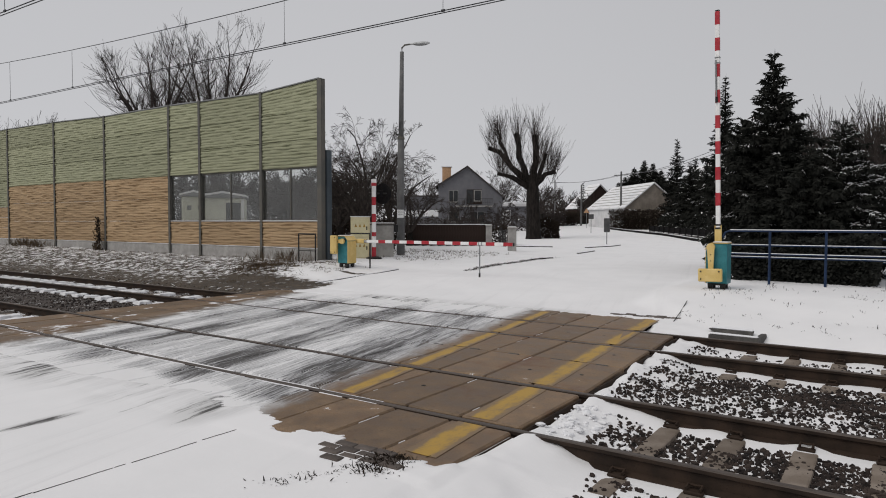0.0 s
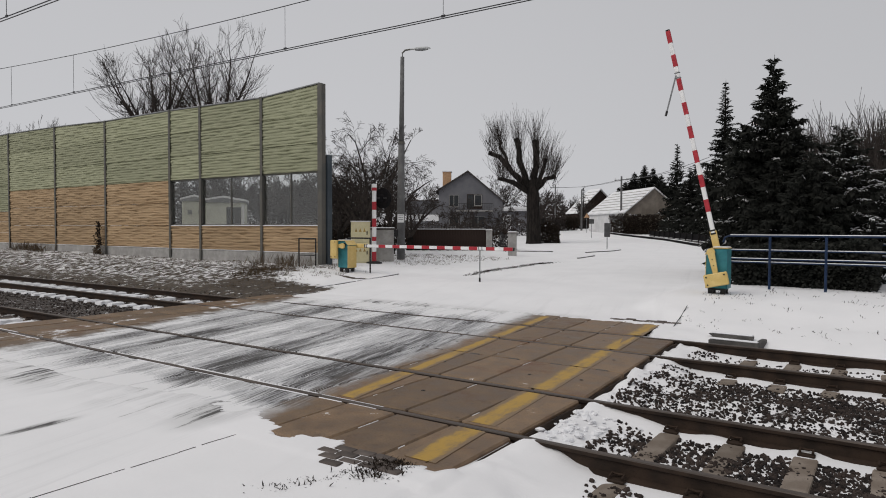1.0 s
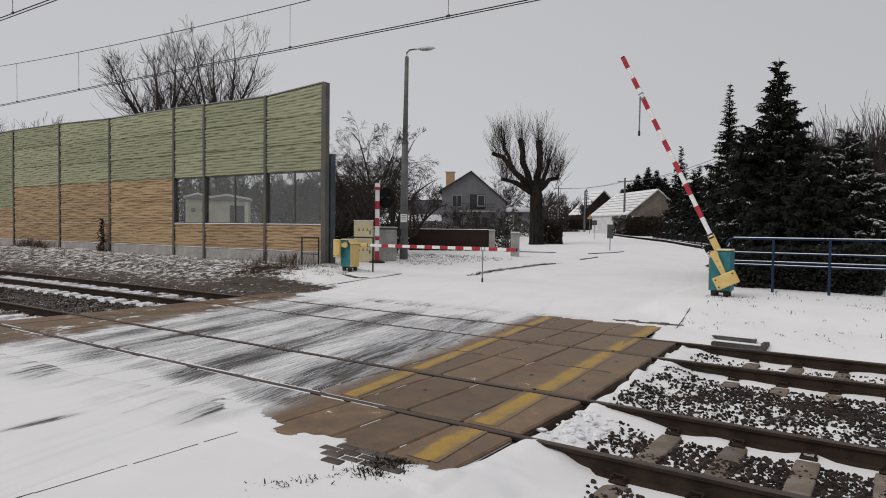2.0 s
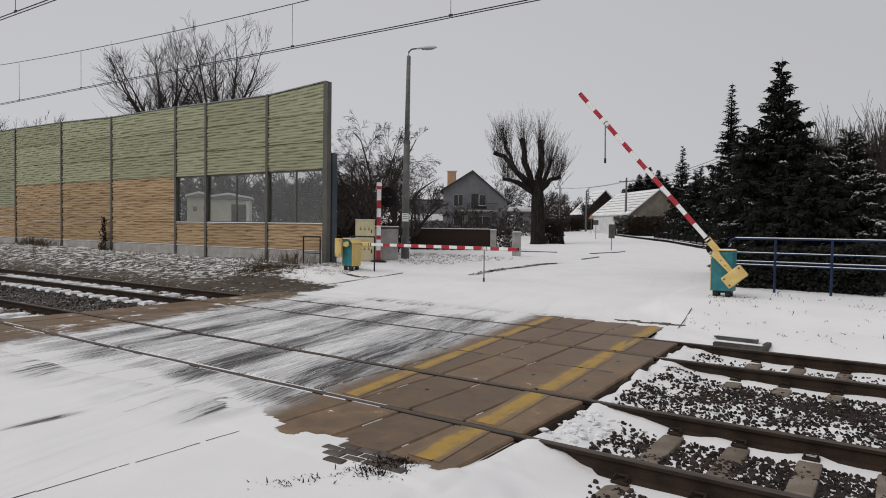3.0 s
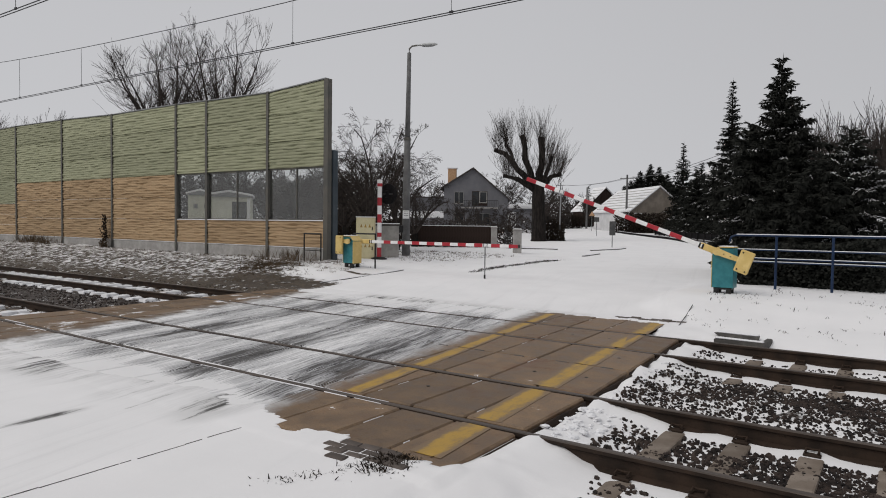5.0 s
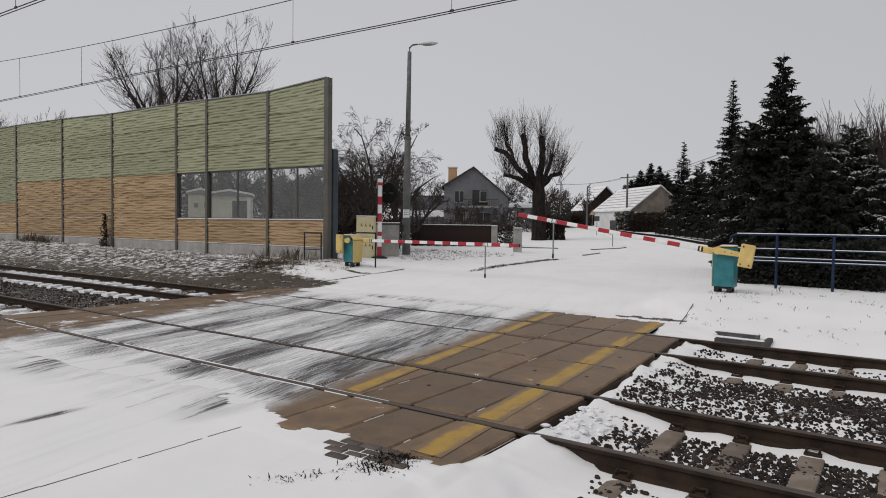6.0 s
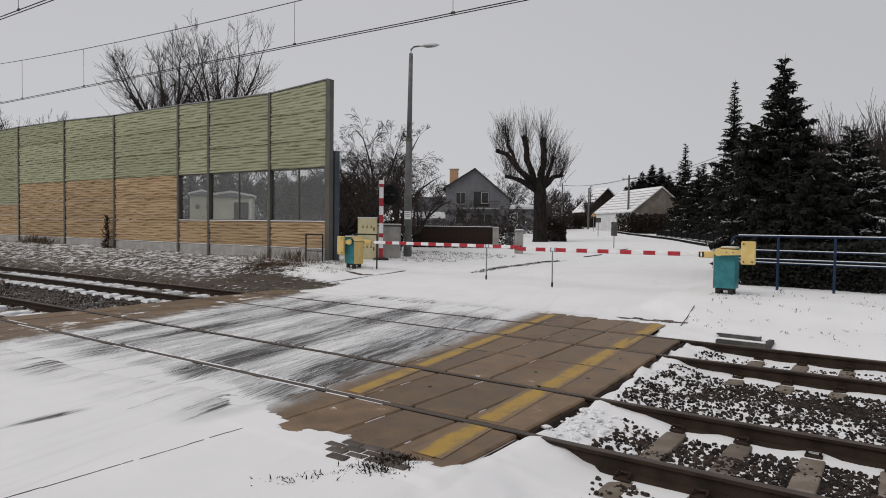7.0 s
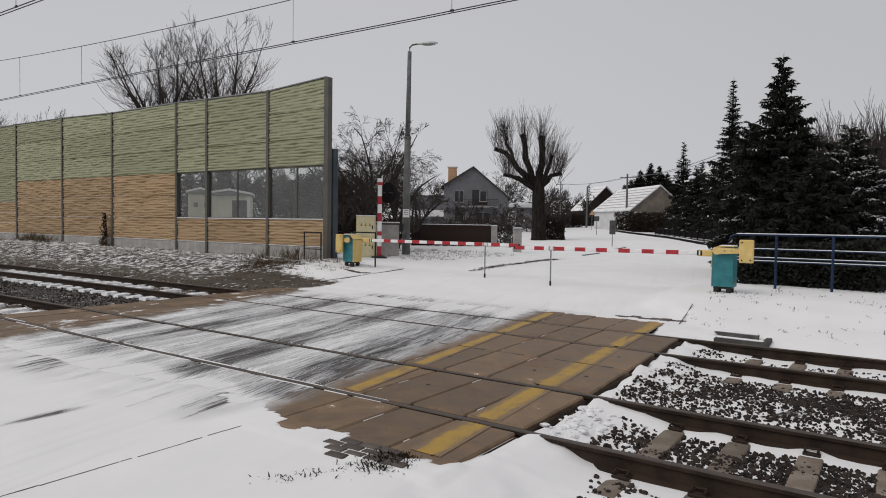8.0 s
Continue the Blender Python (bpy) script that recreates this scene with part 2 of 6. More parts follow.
M_SNOW = snow_surface()
M_GROUND = ground_surface()
M_DECK = deck_surface()
M_YELLOWLINE = painted_stripe()
M_PANE = glazing()
M_RAIL = surface("rusty_rail", (0.021, 0.015, 0.012), (0.045, 0.030, 0.022), 3, 0.8, 0.0, 60, 0.3, 0.003, spec=0.15)
M_RAILTOP = surface("rail_head", (0.050, 0.039, 0.033), (0.100, 0.080, 0.068), 2, 0.5, 0.2, 50, 0.1, 0.001, stretch=(0.3, 3, 3))
M_SLEEPER = surface("concrete_sleeper", (0.15, 0.12, 0.095), (0.215, 0.18, 0.15), 5, 0.85, 0, 50, 0.4, 0.004, speck=(0.75, 0.75, 0.77, 0.67), per_piece=0.15)
M_STONE = surface("ballast_stone", (0.012, 0.0105, 0.0105), (0.060, 0.046, 0.040), 9, 0.9, 0, 80, 0.5, 0.003, spec=0.15)
M_CONCRETE = surface("grey_concrete", (0.27, 0.26, 0.25), (0.38, 0.37, 0.355), 2.5, 0.85, 0, 40, 0.35, 0.004, speck=(0.12, 0.11, 0.10, 0.68))
M_DARKCONC = surface("damp_concrete", (0.055, 0.052, 0.050), (0.11, 0.104, 0.098), 4, 0.85, 0, 40, 0.4, 0.004)
M_POST = surface("weathered_steel_post", (0.085, 0.085, 0.078), (0.125, 0.115, 0.10), 2, 0.6, 0.1, 30, 0.15, 0.002)
M_ENDPOST = surface("blue_grey_steel", (0.045, 0.058, 0.070), (0.068, 0.084, 0.097), 2, 0.6, 0.0, 30, 0.12, 0.002, spec=0.2)
M_GREENP = surface("green_sound_panel", (0.275, 0.283, 0.185), (0.335, 0.340, 0.230), 1.4, 0.85, 0, 30, 0.35, 0.004, per_piece=0.09, spread=(0.25, 0.75))
M_TANP = surface("tan_sound_panel", (0.325, 0.225, 0.130), (0.415, 0.295, 0.178), 1.2, 0.85, 0, 30, 0.35, 0.004, per_piece=0.08, stretch=(0.35, 1, 1.5))
M_TEAL = surface("teal_enamel", (0.025, 0.15, 0.175), (0.04, 0.20, 0.225), 5, 0.4, 0, 60, 0.08, 0.001, speck=(0.12, 0.10, 0.08, 0.70))
M_YEL = surface("yellow_enamel", (0.60, 0.43, 0.15), (0.68, 0.51, 0.21), 6, 0.45, 0, 60, 0.08, 0.001, speck=(0.22, 0.14, 0.07, 0.70))
M_CREAM = surface("cream_cabinet_paint", (0.62, 0.56, 0.34), (0.70, 0.64, 0.42), 3, 0.5, 0, 40, 0.08, 0.001)
M_RED = surface("red_reflective", (0.34, 0.024, 0.036), (0.43, 0.035, 0.048), 8, 0.4, 0, 60, 0.05, 0.001)
M_WHITE = surface("white_paint", (0.74, 0.74, 0.74), (0.80, 0.80, 0.80), 5, 0.45, 0, 50, 0.05, 0.001)
M_BLACK = surface("black_steel", (0.012, 0.012, 0.013), (0.03, 0.029, 0.028), 6, 0.55, 0.2, 50, 0.2, 0.002)
M_BLUE = surface("blue_railing_paint", (0.010, 0.022, 0.055), (0.016, 0.034, 0.080), 4, 0.6, 0.0, 50, 0.1, 0.001, spec=0.2)
M_LAMPPOLE = surface("spun_concrete_pole", (0.10, 0.10, 0.102), (0.15, 0.15, 0.15), 3, 0.8, 0, 40, 0.3, 0.003)
M_LAMPHEAD = surface("lamp_housing", (0.42, 0.43, 0.43), (0.52, 0.53, 0.53), 5, 0.4, 0.2, 40, 0.05, 0.001)
M_WIRE = surface("copper_wire", (0.025, 0.025, 0.028), (0.04, 0.04, 0.045), 3, 0.5, 0.5, 30, 0.0)
M_BARK = surface("dark_bark", (0.010, 0.009, 0.008), (0.026, 0.022, 0.020), 6, 0.9, 0, 30, 0.6, 0.02, stretch=(1, 1, 0.3), spec=0.1)
M_TWIG = surface("grey_twigs", (0.030, 0.025, 0.023), (0.062, 0.052, 0.047), 5, 0.9, 0, 30, 0.0, spec=0.1)
M_NEEDLE = surface("spruce_needles", (0.0125, 0.0138, 0.0122), (0.034, 0.035, 0.031), 3, 0.85, 0, 30, 0.0, spec=0.05)
M_DRYGRASS = surface("dead_grass", (0.06, 0.044, 0.03), (0.14, 0.102, 0.068), 6, 0.9, 0, 30, 0.0, spec=0.1)
M_HEDGE = surface("brown_hedge_leaf", (0.016, 0.012, 0.010), (0.040, 0.031, 0.024), 6, 0.9, 0, 30, 0.0, spec=0.05)
M_GREYWALL = surface("grey_render", (0.125, 0.125, 0.138), (0.16, 0.16, 0.172), 0.8, 0.9, 0, 20, 0.3, 0.004)
M_BEIGEWALL = surface("old_plaster", (0.22, 0.19, 0.16), (0.32, 0.28, 0.24), 0.9, 0.9, 0, 20, 0.4, 0.006, speck=(0.12, 0.10, 0.09, 0.66))
M_WHITEWALL = surface("whitewash", (0.55, 0.55, 0.56), (0.66, 0.66, 0.67), 0.9, 0.9, 0, 20, 0.3, 0.004)
M_ROOF = surface("dark_roof_tile", (0.035, 0.03, 0.03), (0.07, 0.06, 0.055), 2, 0.8, 0, 20, 0.4, 0.01)
M_ROOFSNOW = surface("snowed_roof", (0.70, 0.705, 0.72), (0.80, 0.80, 0.815), 1.5, 0.8, 0, 9, 0.5, 0.02, speck=(0.42, 0.40, 0.39, 0.68), stretch=(1, 0.5, 1))
M_BRICK = surface("orange_brick", (0.42, 0.25, 0.14), (0.52, 0.33, 0.20), 5, 0.85, 0, 30, 0.4, 0.004)
M_WINDOW = surface("dark_window_glass", (0.02, 0.022, 0.025), (0.035, 0.038, 0.04), 1, 0.08, 0, 20, 0.0)
M_BOOTH = surface("booth_paint", (0.62, 0.62, 0.52), (0.70, 0.70, 0.60), 1.2, 0.7, 0, 30, 0.1, 0.002)
M_SETT = surface("dark_paving_sett", (0.070, 0.057, 0.050), (0.115, 0.096, 0.086), 6, 0.8, 0, 50, 0.4, 0.004, per_piece=0.2)
M_TARRED = surface("tarred_boards", (0.009, 0.009, 0.010), (0.020, 0.018, 0.018), 3, 0.9, 0, 30, 0.4, 0.004, spec=0.08)
M_FENCEWOOD = surface("dark_brown_boards", (0.022, 0.015, 0.013), (0.045, 0.031, 0.026), 3, 0.85, 0, 30, 0.4, 0.004, stretch=(1, 1, 0.2), spec=0.1)
M_SIGNBACK = surface("sign_back_grey", (0.05, 0.05, 0.052), (0.09, 0.09, 0.09), 5, 0.5, 0.3, 30, 0.0)
M_GALV = surface("galvanised_tube", (0.20, 0.205, 0.21), (0.28, 0.285, 0.29), 5, 0.45, 0.4, 40, 0.05, 0.001)


# ---- mesh tools ----
class Geo:
    """Collects vertices and faces of one mesh."""

    def __init__(self):
        self.v, self.f, self.mi = [], [], []

    def add(self, verts, faces, mi=0):
        o = len(self.v)
        self.v += [tuple(p) for p in verts]
        self.f += [tuple(o + i for i in fc) for fc in faces]
        self.mi += [mi] * len(faces)
        return self

    def box(self, x0, x1, y0, y1, z0, z1, mi=0, bevel=0.0):
        b = min(bevel, 0.45 * min(x1 - x0, y1 - y0, z1 - z0))
        if b <= 0:
            vs = [(x, y, z) for z in (z0, z1) for y in (y0, y1) for x in (x0, x1)]
            return self.add(vs, [(0, 2, 3, 1), (4, 5, 7, 6), (0, 1, 5, 4), (2, 6, 7, 3), (0, 4, 6, 2), (1, 3, 7, 5)], mi)
        bm = bmesh.new()
        bmesh.ops.create_cube(bm, size=1)
        for v in bm.verts:
            v.co = Vector(((x0 + x1) / 2 + v.co.x * (x1 - x0), (y0 + y1) / 2 + v.co.y * (y1 - y0), (z0 + z1) / 2 + v.co.z * (z1 - z0)))
        bmesh.ops.bevel(bm, geom=bm.edges[:], offset=b, segments=1, affect="EDGES")
        bm.verts.index_update()
        self.add([v.co[:] for v in bm.verts], [[v.index for v in fc.verts] for fc in bm.faces], mi)
        bm.free()
        return self

    def tube(self, pts, radii, n=8, mi=0, caps=True):
        pts = [Vector(p) for p in pts]
        if not isinstance(radii, (list, tuple)):
            radii = [radii] * len(pts)
        o = len(self.v)
        up = Vector((0, 0, 1))
        for i, p in enumerate(pts):
            d = (pts[min(i + 1, len(pts) - 1)] - pts[max(i - 1, 0)]).normalized()
            side = d.cross(up if abs(d.z) < 0.95 else Vector((0, 1, 0))).normalized()
            oth = side.cross(d)
            for k in range(n):
                a = 2 * math.pi * k / n
                self.v.append(tuple(p + (side * math.cos(a) + oth * math.sin(a)) * radii[i]))
        for i in range(len(pts) - 1):
            for k in range(n):
                a, b = o + i * n + k, o + i * n + (k + 1) % n
                self.f.append((a, a + n, b + n, b))
                self.mi.append(mi)
        if caps and n > 3:
            self.f.append(tuple(o + k for k in range(n)))
            self.f.append(tuple(o + (len(pts) - 1) * n + n - 1 - k for k in range(n)))
            self.mi += [mi, mi]
        return self

    def prism(self, poly, y0, y1, mi=0):
        """A polygon in x and z, drawn out along y."""
        n = len(poly)
        vs = [(x, y0, z) for x, z in poly] + [(x, y1, z) for x, z in poly]
        fs = [tuple(range(n)), tuple(range(2 * n - 1, n - 1, -1))]
        fs += [(i, n + i, n + (i + 1) % n, (i + 1) % n) for i in range(n)]
        return self.add(vs, fs, mi)

    def mesh(self, name, *mats):
        me = bpy.data.meshes.new(name)
        me.from_pydata(self.v, [], self.f)
        for m in mats:
            me.materials.append(m)
        if len(mats) > 1:
            me.polygons.foreach_set("material_index", self.mi)
        me.update()
        return me


def part(name, g, material, parent=None, label="", at=None, smooth=False):
    """Links a Geo, bmesh or mesh as one object under its thing."""
    mats = material if isinstance(material, (list, tuple)) else (material,)
    if isinstance(g, Geo):
        me = g.mesh(name, *mats)
    elif isinstance(g, bpy.types.Mesh):
        me = g
    else:
        me = bpy.data.meshes.new(name)
        bmesh.ops.recalc_face_normals(g, faces=g.faces[:])
        g.to_mesh(me)
        g.free()
        for m in mats:
            me.materials.append(m)
    if smooth:
        me.polygons.foreach_set("use_smooth", [True] * len(me.polygons))
    ob = new(name, me)
    if parent:
        ob.parent = parent
    if at is not None:
        ob.matrix_basis = at if isinstance(at, Matrix) else Matrix.Translation(at)
    if label:
        ob["label"] = label
    return ob


def thing(name, at, label, category, group="", rz=0):
    e = new(name)
    e.empty_display_size = 0.2
    e.matrix_basis = pose(*at, 0, 0, rz)
    return tagged(e, label, category, group)


def step(a, b, v):
    t = min(max((v - a) / (b - a), 0.0), 1.0)
    return t * t * (3 - 2 * t)


# ---- ground ----
R4, R3, R2, R1 = 5.02, 6.525, 9.346, 10.851
DECK_L, DECK_R = -13.5, -2.70
NEAR_EDGE, FAR_EDGE = 3.86, 12.55


def deck_edge(y):
    """Free end of the slabs: the rows lie slightly skewed from the third rail on."""
    return -2.66 - 0.05 * max(y - 6.6, 0)


def zg(x, y):
    """Height of the ground sheet."""
    # road on the crossing lies level with the rails, the far side rises a little
    right = -3.2 if y < 12 else -3.2 - 1.6 * step(12, 14.5, y)
    on_road = step(-18.0, -13.5, x) * (1 - step(right, right + 0.7, x))
    rise_road = 0.22 * step(12.7, 16.0, y) + 0.14 * step(16.0, 21.0, y)
    rise_side = -0.10 * step(3.5, 4.5, y) * (1 - step(11.4, 12.6, y)) - 0.02 + 0.38 * step(11.8, 15.2, y)
    far = rise_road * on_road + rise_side * (1 - on_road)
    if x < -13:
        bank = -0.10 * (1 - step(11.4, 12.4, y)) + 0.46 * step(12.0, 15.4, y) + 0.10 * step(-24, -40, x) * step(13, 16, y)
        k = step(-13.5, -17.0, x)
        far = far * (1 - k) + bank * k
    z = far
    # track bed outside the slabs, and under them
    bed = step(3.75, 4.3, y) * (1 - step(11.35, 12.0, y))
    last = deck_edge(y) - (0.62 if y > R1 + 0.1 else -0.04)
    if x < DECK_L - 0.2 or x > last:
        low = -0.192 + 0.04 * noise.noise((x * 1.6, y * 2.2, 4)) + 0.04 * step(7.0, 7.7, y) * (1 - step(8.1, 8.8, y))
        beside = max(math.exp(-((y - q) / 0.15) ** 4) for q in (R4, R3, R2, R1))
        low += (0.038 + 0.020 * noise.noise((x * 2.7, y * 3.0, 8))) * beside
        if x > last:
            shelf = 1 - step(last + 0.05 + 0.25 * noise.noise((y * 2.3, 0, 1)), last + 0.75 + 0.5 * noise.noise((y * 1.6, 3, 1)), x)
            low += (0.14 + 0.06 * noise.noise((x * 5, y * 5, 2))) * shelf
        z = z * (1 - bed) + low * bed
        if y < 4.3:
            z += -0.04 * step(2.8, 4.0, y) * (1 - bed)
    else:
        lip = 0.65 * noise.noise((x * 1.1, 1.0, 0)) + 0.5 * noise.noise((x * 2.9, y * 2.6, 2)) + 0.45 * noise.noise((x * 6.5, y * 6.5, 7))
        edge = 3.94 + 0.28 * step(-4.2, -5.2, x) * step(-8.0, -6.0, x) + 0.42 * lip * (0.05 + 0.95 * step(-7.2, -5.6, x))
        back = 12.32 + 0.35 * lip - 0.35 * step(-6.5, -9.0, x)
        if 3.6 < y < 12.75:
            k = min(max((y - edge) / 0.12, 0), 1) * min(max((back - y) / 0.12, 0), 1)
            z = 0.007 - 0.147 * k
    if x > DECK_R + 0.02 and 3.0 < y < 4.9:
        z = max(z, -0.035 - 0.14 * step(DECK_R + 0.1, DECK_R + 0.9, x) * step(3.2, 3.9, y))
    if x > DECK_R + 0.02 and y < 4.4 and y > 1.0:
        z += (0.04 * noise.noise((x * 1.7, y * 1.7, 3)) + 0.022 * noise.noise((x * 4.2, y * 4.2, 6))) * step(1, 2.5, y)
    z += 0.022 * max(y - 46, 0) * (1 - 0.5 * step(300, 600, y))
    if (y > 12.9 or y < 2) and abs(x) < 120:
        z += 0.03 * noise.noise((x * 0.35, y * 0.35, 0)) + 0.012 * noise.noise((x * 1.9, y * 1.9, 5))
    if x < -14 and 11.8 < y < 17.5:
        z += 0.07 * noise.noise((x * 1.1, y * 1.4, 9)) * step(11.8, 13, y)
    return z


def make_ground():
    xs = [-900, -600, -400, -300, -200, -150, -120, -100, -85, -70, -62, -56, -50]
    xs += list(np.arange(-46, -15, 0.35)) + list(np.arange(-15, -9, 0.12)) + list(np.arange(-9, -2.2, 0.055)) + list(np.arange(-2.2, 5, 0.14)) + [5.3, 5.8, 6.5, 8, 10, 13, 17, 22, 30, 40, 60, 90, 140, 220, 350, 600, 900]
    ys = [-400, -200, -100, -50, -25, -14, -8, -4, -2, -1, 0, 0.6, 1.0]
    ys += list(np.arange(1.2, 3.5, 0.14)) + list(np.arange(3.5, 4.7, 0.05)) + list(np.arange(4.76, 11.3, 0.14)) + list(np.arange(11.3, 12.5, 0.06)) + list(np.arange(12.6, 19, 0.14)) + list(np.arange(19.2, 34, 0.5)) + list(np.arange(35, 60, 1.5)) + [62, 66, 72, 80, 90, 105, 125, 150, 180, 220, 280, 360, 480, 650, 900, 1300]
    nx, ny = len(xs), len(ys)
    verts = [(x, y, zg(x, y)) for y in ys for x in xs]
    faces = [(j * nx + i, j * nx + i + 1, (j + 1) * nx + i + 1, (j + 1) * nx + i) for j in range(ny - 1) for i in range(nx - 1)]
    me = bpy.data.meshes.new("ground")
    me.from_pydata(verts, [], faces)
    me.materials.append(M_GROUND)
    lanes, wheel, dirt, gravel = [], [], [], []
    for x, y, z in verts:
        on_deck = DECK_L - 0.1 < x < deck_edge(y) - (0.62 if y > R1 + 0.1 else 0.0) and 3.66 < y < 12.7 and z < -0.05
        lanes.append(step(-18, -15, x) * (1 - step(-4.5, -3.2, x)) * step(0, 2, y) * (1 - 0.55 * step(12, 15, y)) if y < 60 else 0)
        w = 0.0
        if -13 < x < -3.4:
            w = 0.42 * step(1.2, 4.2, y) * (1 - step(11.9, 14.5, y)) * step(-13, -10.5, x) * (1 - step(-5.2, -4.2, x))
            if y < 4.6:
                u = x + 0.25 * (y - 4)
                bands = sum(math.exp(-((u - q) / 0.28) ** 2) for q in (-5.4, -6.75, -8.85, -9.9))
                w = min(w * (1.0 if x < -7.5 else 0.86) + 0.075 * bands * step(2.9, 3.9, y) + 0.33 * math.exp(-((x + 6.3) / 0.10) ** 2) * step(1.6, 2.3, y) * (1 - step(2.8, 3.3, y)), 0.50)
        wheel.append(w)
        d = 0.0
        if x < -13.2 and y > 11.0:
            d = (0.478 * step(-13.2, -16.5, x)) * step(11.0, 11.5, y) * (1 - 0.5 * step(17.5, 19, y)) - 0.03 * step(14, 16, y)
            if y < 13.0:
                d += 0.05 * (1 - step(11.6, 13.4, y)) * step(-13.2, -15, x)
        if x > -3 and 11.5 < y < 17:
            d = 0.20
        if -22 < x < -11.5 and 18.5 < y < 29:
            d = max(d, 0.33)
        for px, py, rx, ry in ((-13.9, 13.5, 1.0, 0.24), (-14.1, 15.5, 1.1, 0.26), (-15.0, 13.0, 0.8, 0.2)):
            d = max(d, 0.64 * math.exp(-((x - px) / rx) ** 2 - ((y - py - 0.1 * (x - px)) / ry) ** 2))
        if on_deck:
            d = 0.9
        if -17.5 < x < -12.2 and 11.0 < y < 15.4:
            d = max(d, 0.55 * step(-12.2, -13.5, x) * (1 - step(13.2, 15.4, y)))
        dirt.append(d)
        gv = 0.0
        if (x > DECK_R or x < DECK_L) and 3.5 < y < 11.7:
            mid = step(6.9, 7.5, y) * (1 - step(8.7, 9.2, y))
            near = step(3.6, 4.6, y)
            gv = (0.23 + 0.20 * mid + (0.30 - 0.16 * mid if x < DECK_L else 0)) * near * (1 - (step(11.25, 11.75, y) if x < DECK_L else step(11.2, 11.7, y)))
            gv -= (0.05 if x < DECK_L else 0.16) * max(math.exp(-((y - q) / 0.2) ** 4) for q in (R4, R3, R2, R1))
            if x > DECK_R:
                gv -= 0.10 * (1 - step(DECK_R, DECK_R + 1.0, x))
        gravel.append(gv)
    for name, vals in (("lane", lanes), ("wheel", wheel), ("dirt", dirt), ("gravel", gravel)):
        me.attributes.new(name, "FLOAT", "POINT").data.foreach_set("value", vals)
    # the thin snow on the slabs lies flat and ends in a sharp rim
    drop = [max(verts[k][2] for k in fc) - min(verts[k][2] for k in fc) for fc in faces]
    rim = set()
    for fc, h in zip(faces, drop):
        x, y, _ = verts[fc[0]]
        if h > 0.02 and DECK_L - 0.3 < x < -3.1 and 3.5 < y < 12.9:
            rim.update(fc)
    soft = [not any(k in rim for k in fc) for fc in faces]
    me.polygons.foreach_set("use_smooth", soft)
    ob = new("ground", me)
    tagged(ob, "snow-covered ground and road with bare grassy banks", "ground", kind="structure")


make_ground()


# ---- railway tracks ----
RAIL_SECTION = [(-0.075, -0.172), (0.075, -0.172), (0.075, -0.160), (0.012, -0.142), (0.010, -0.048), (0.036, -0.036),
                (0.036, -0.008), (0.026, 0.0), (-0.026, 0.0), (-0.036, -0.008), (-0.036, -0.036), (-0.010, -0.048), (-0.012, -0.142), (-0.075, -0.160)]


def rail_mesh(x0, x1):
    g = Geo()
    n = len(RAIL_SECTION)
    vs = [(x, a, b) for x in (x0, x1) for a, b in RAIL_SECTION]
    for i in range(n):
        g.add([], [])
        g.f.append((i, (i + 1) % n, n + (i + 1) % n, n + i))
        g.mi.append(1 if i in (6, 7, 8) else 0)
    g.v = vs
    return g


def sleeper_mesh():
    g = Geo()
    prof = [(-0.13, -0.30), (0.13, -0.30), (0.095, -0.178), (0.082, -0.172), (-0.082, -0.172), (-0.095, -0.178)]
    g.prism(prof, -1.25, 1.25)
    return g.mesh("sleeper", M_SLEEPER)


def clip_mesh():
    g = Geo()
    g.box(-0.07, 0.07, 0.07, 0.14, -0.172, -0.145, bevel=0.008)
    g.tube([(-0.05, 0.13, -0.13), (-0.05, 0.06, -0.118), (0.0, 0.05, -0.125), (0.05, 0.06, -0.118), (0.05, 0.13, -0.13)], 0.011, 6)
    return g.mesh("rail_clip", M_RAIL)


def snow_pad(wx, y0, y1, seed):
    """A ragged low cushion of snow on a sleeper."""
    rnd = random.Random(seed)
    g = Geo()
    nx, ny = 6, 8
    for j in range(ny + 1):
        for i in range(nx + 1):
            u, v = i / nx * 2 - 1, j / ny * 2 - 1
            edge = max(abs(u), abs(v))
            h = -0.30 if edge > 0.99 else -0.150 + 0.035 * (1 - u * u) * (1 - v ** 4) + rnd.uniform(-0.012, 0.012)
            k = wx * (1 + 0.28 * math.sin(v * 5 + seed)) * rnd.uniform(0.82, 1.18)
            g.v.append((u * k, (y0 + y1) / 2 + v * (y1 - y0) / 2 * rnd.uniform(0.93, 1.05), h))
    g.f += [(j * (nx + 1) + i, j * (nx + 1) + i + 1, (j + 1) * (nx + 1) + i + 1, (j + 1) * (nx + 1) + i) for j in range(ny) for i in range(nx)]
    return g.mesh("snow_pad", M_SNOW)


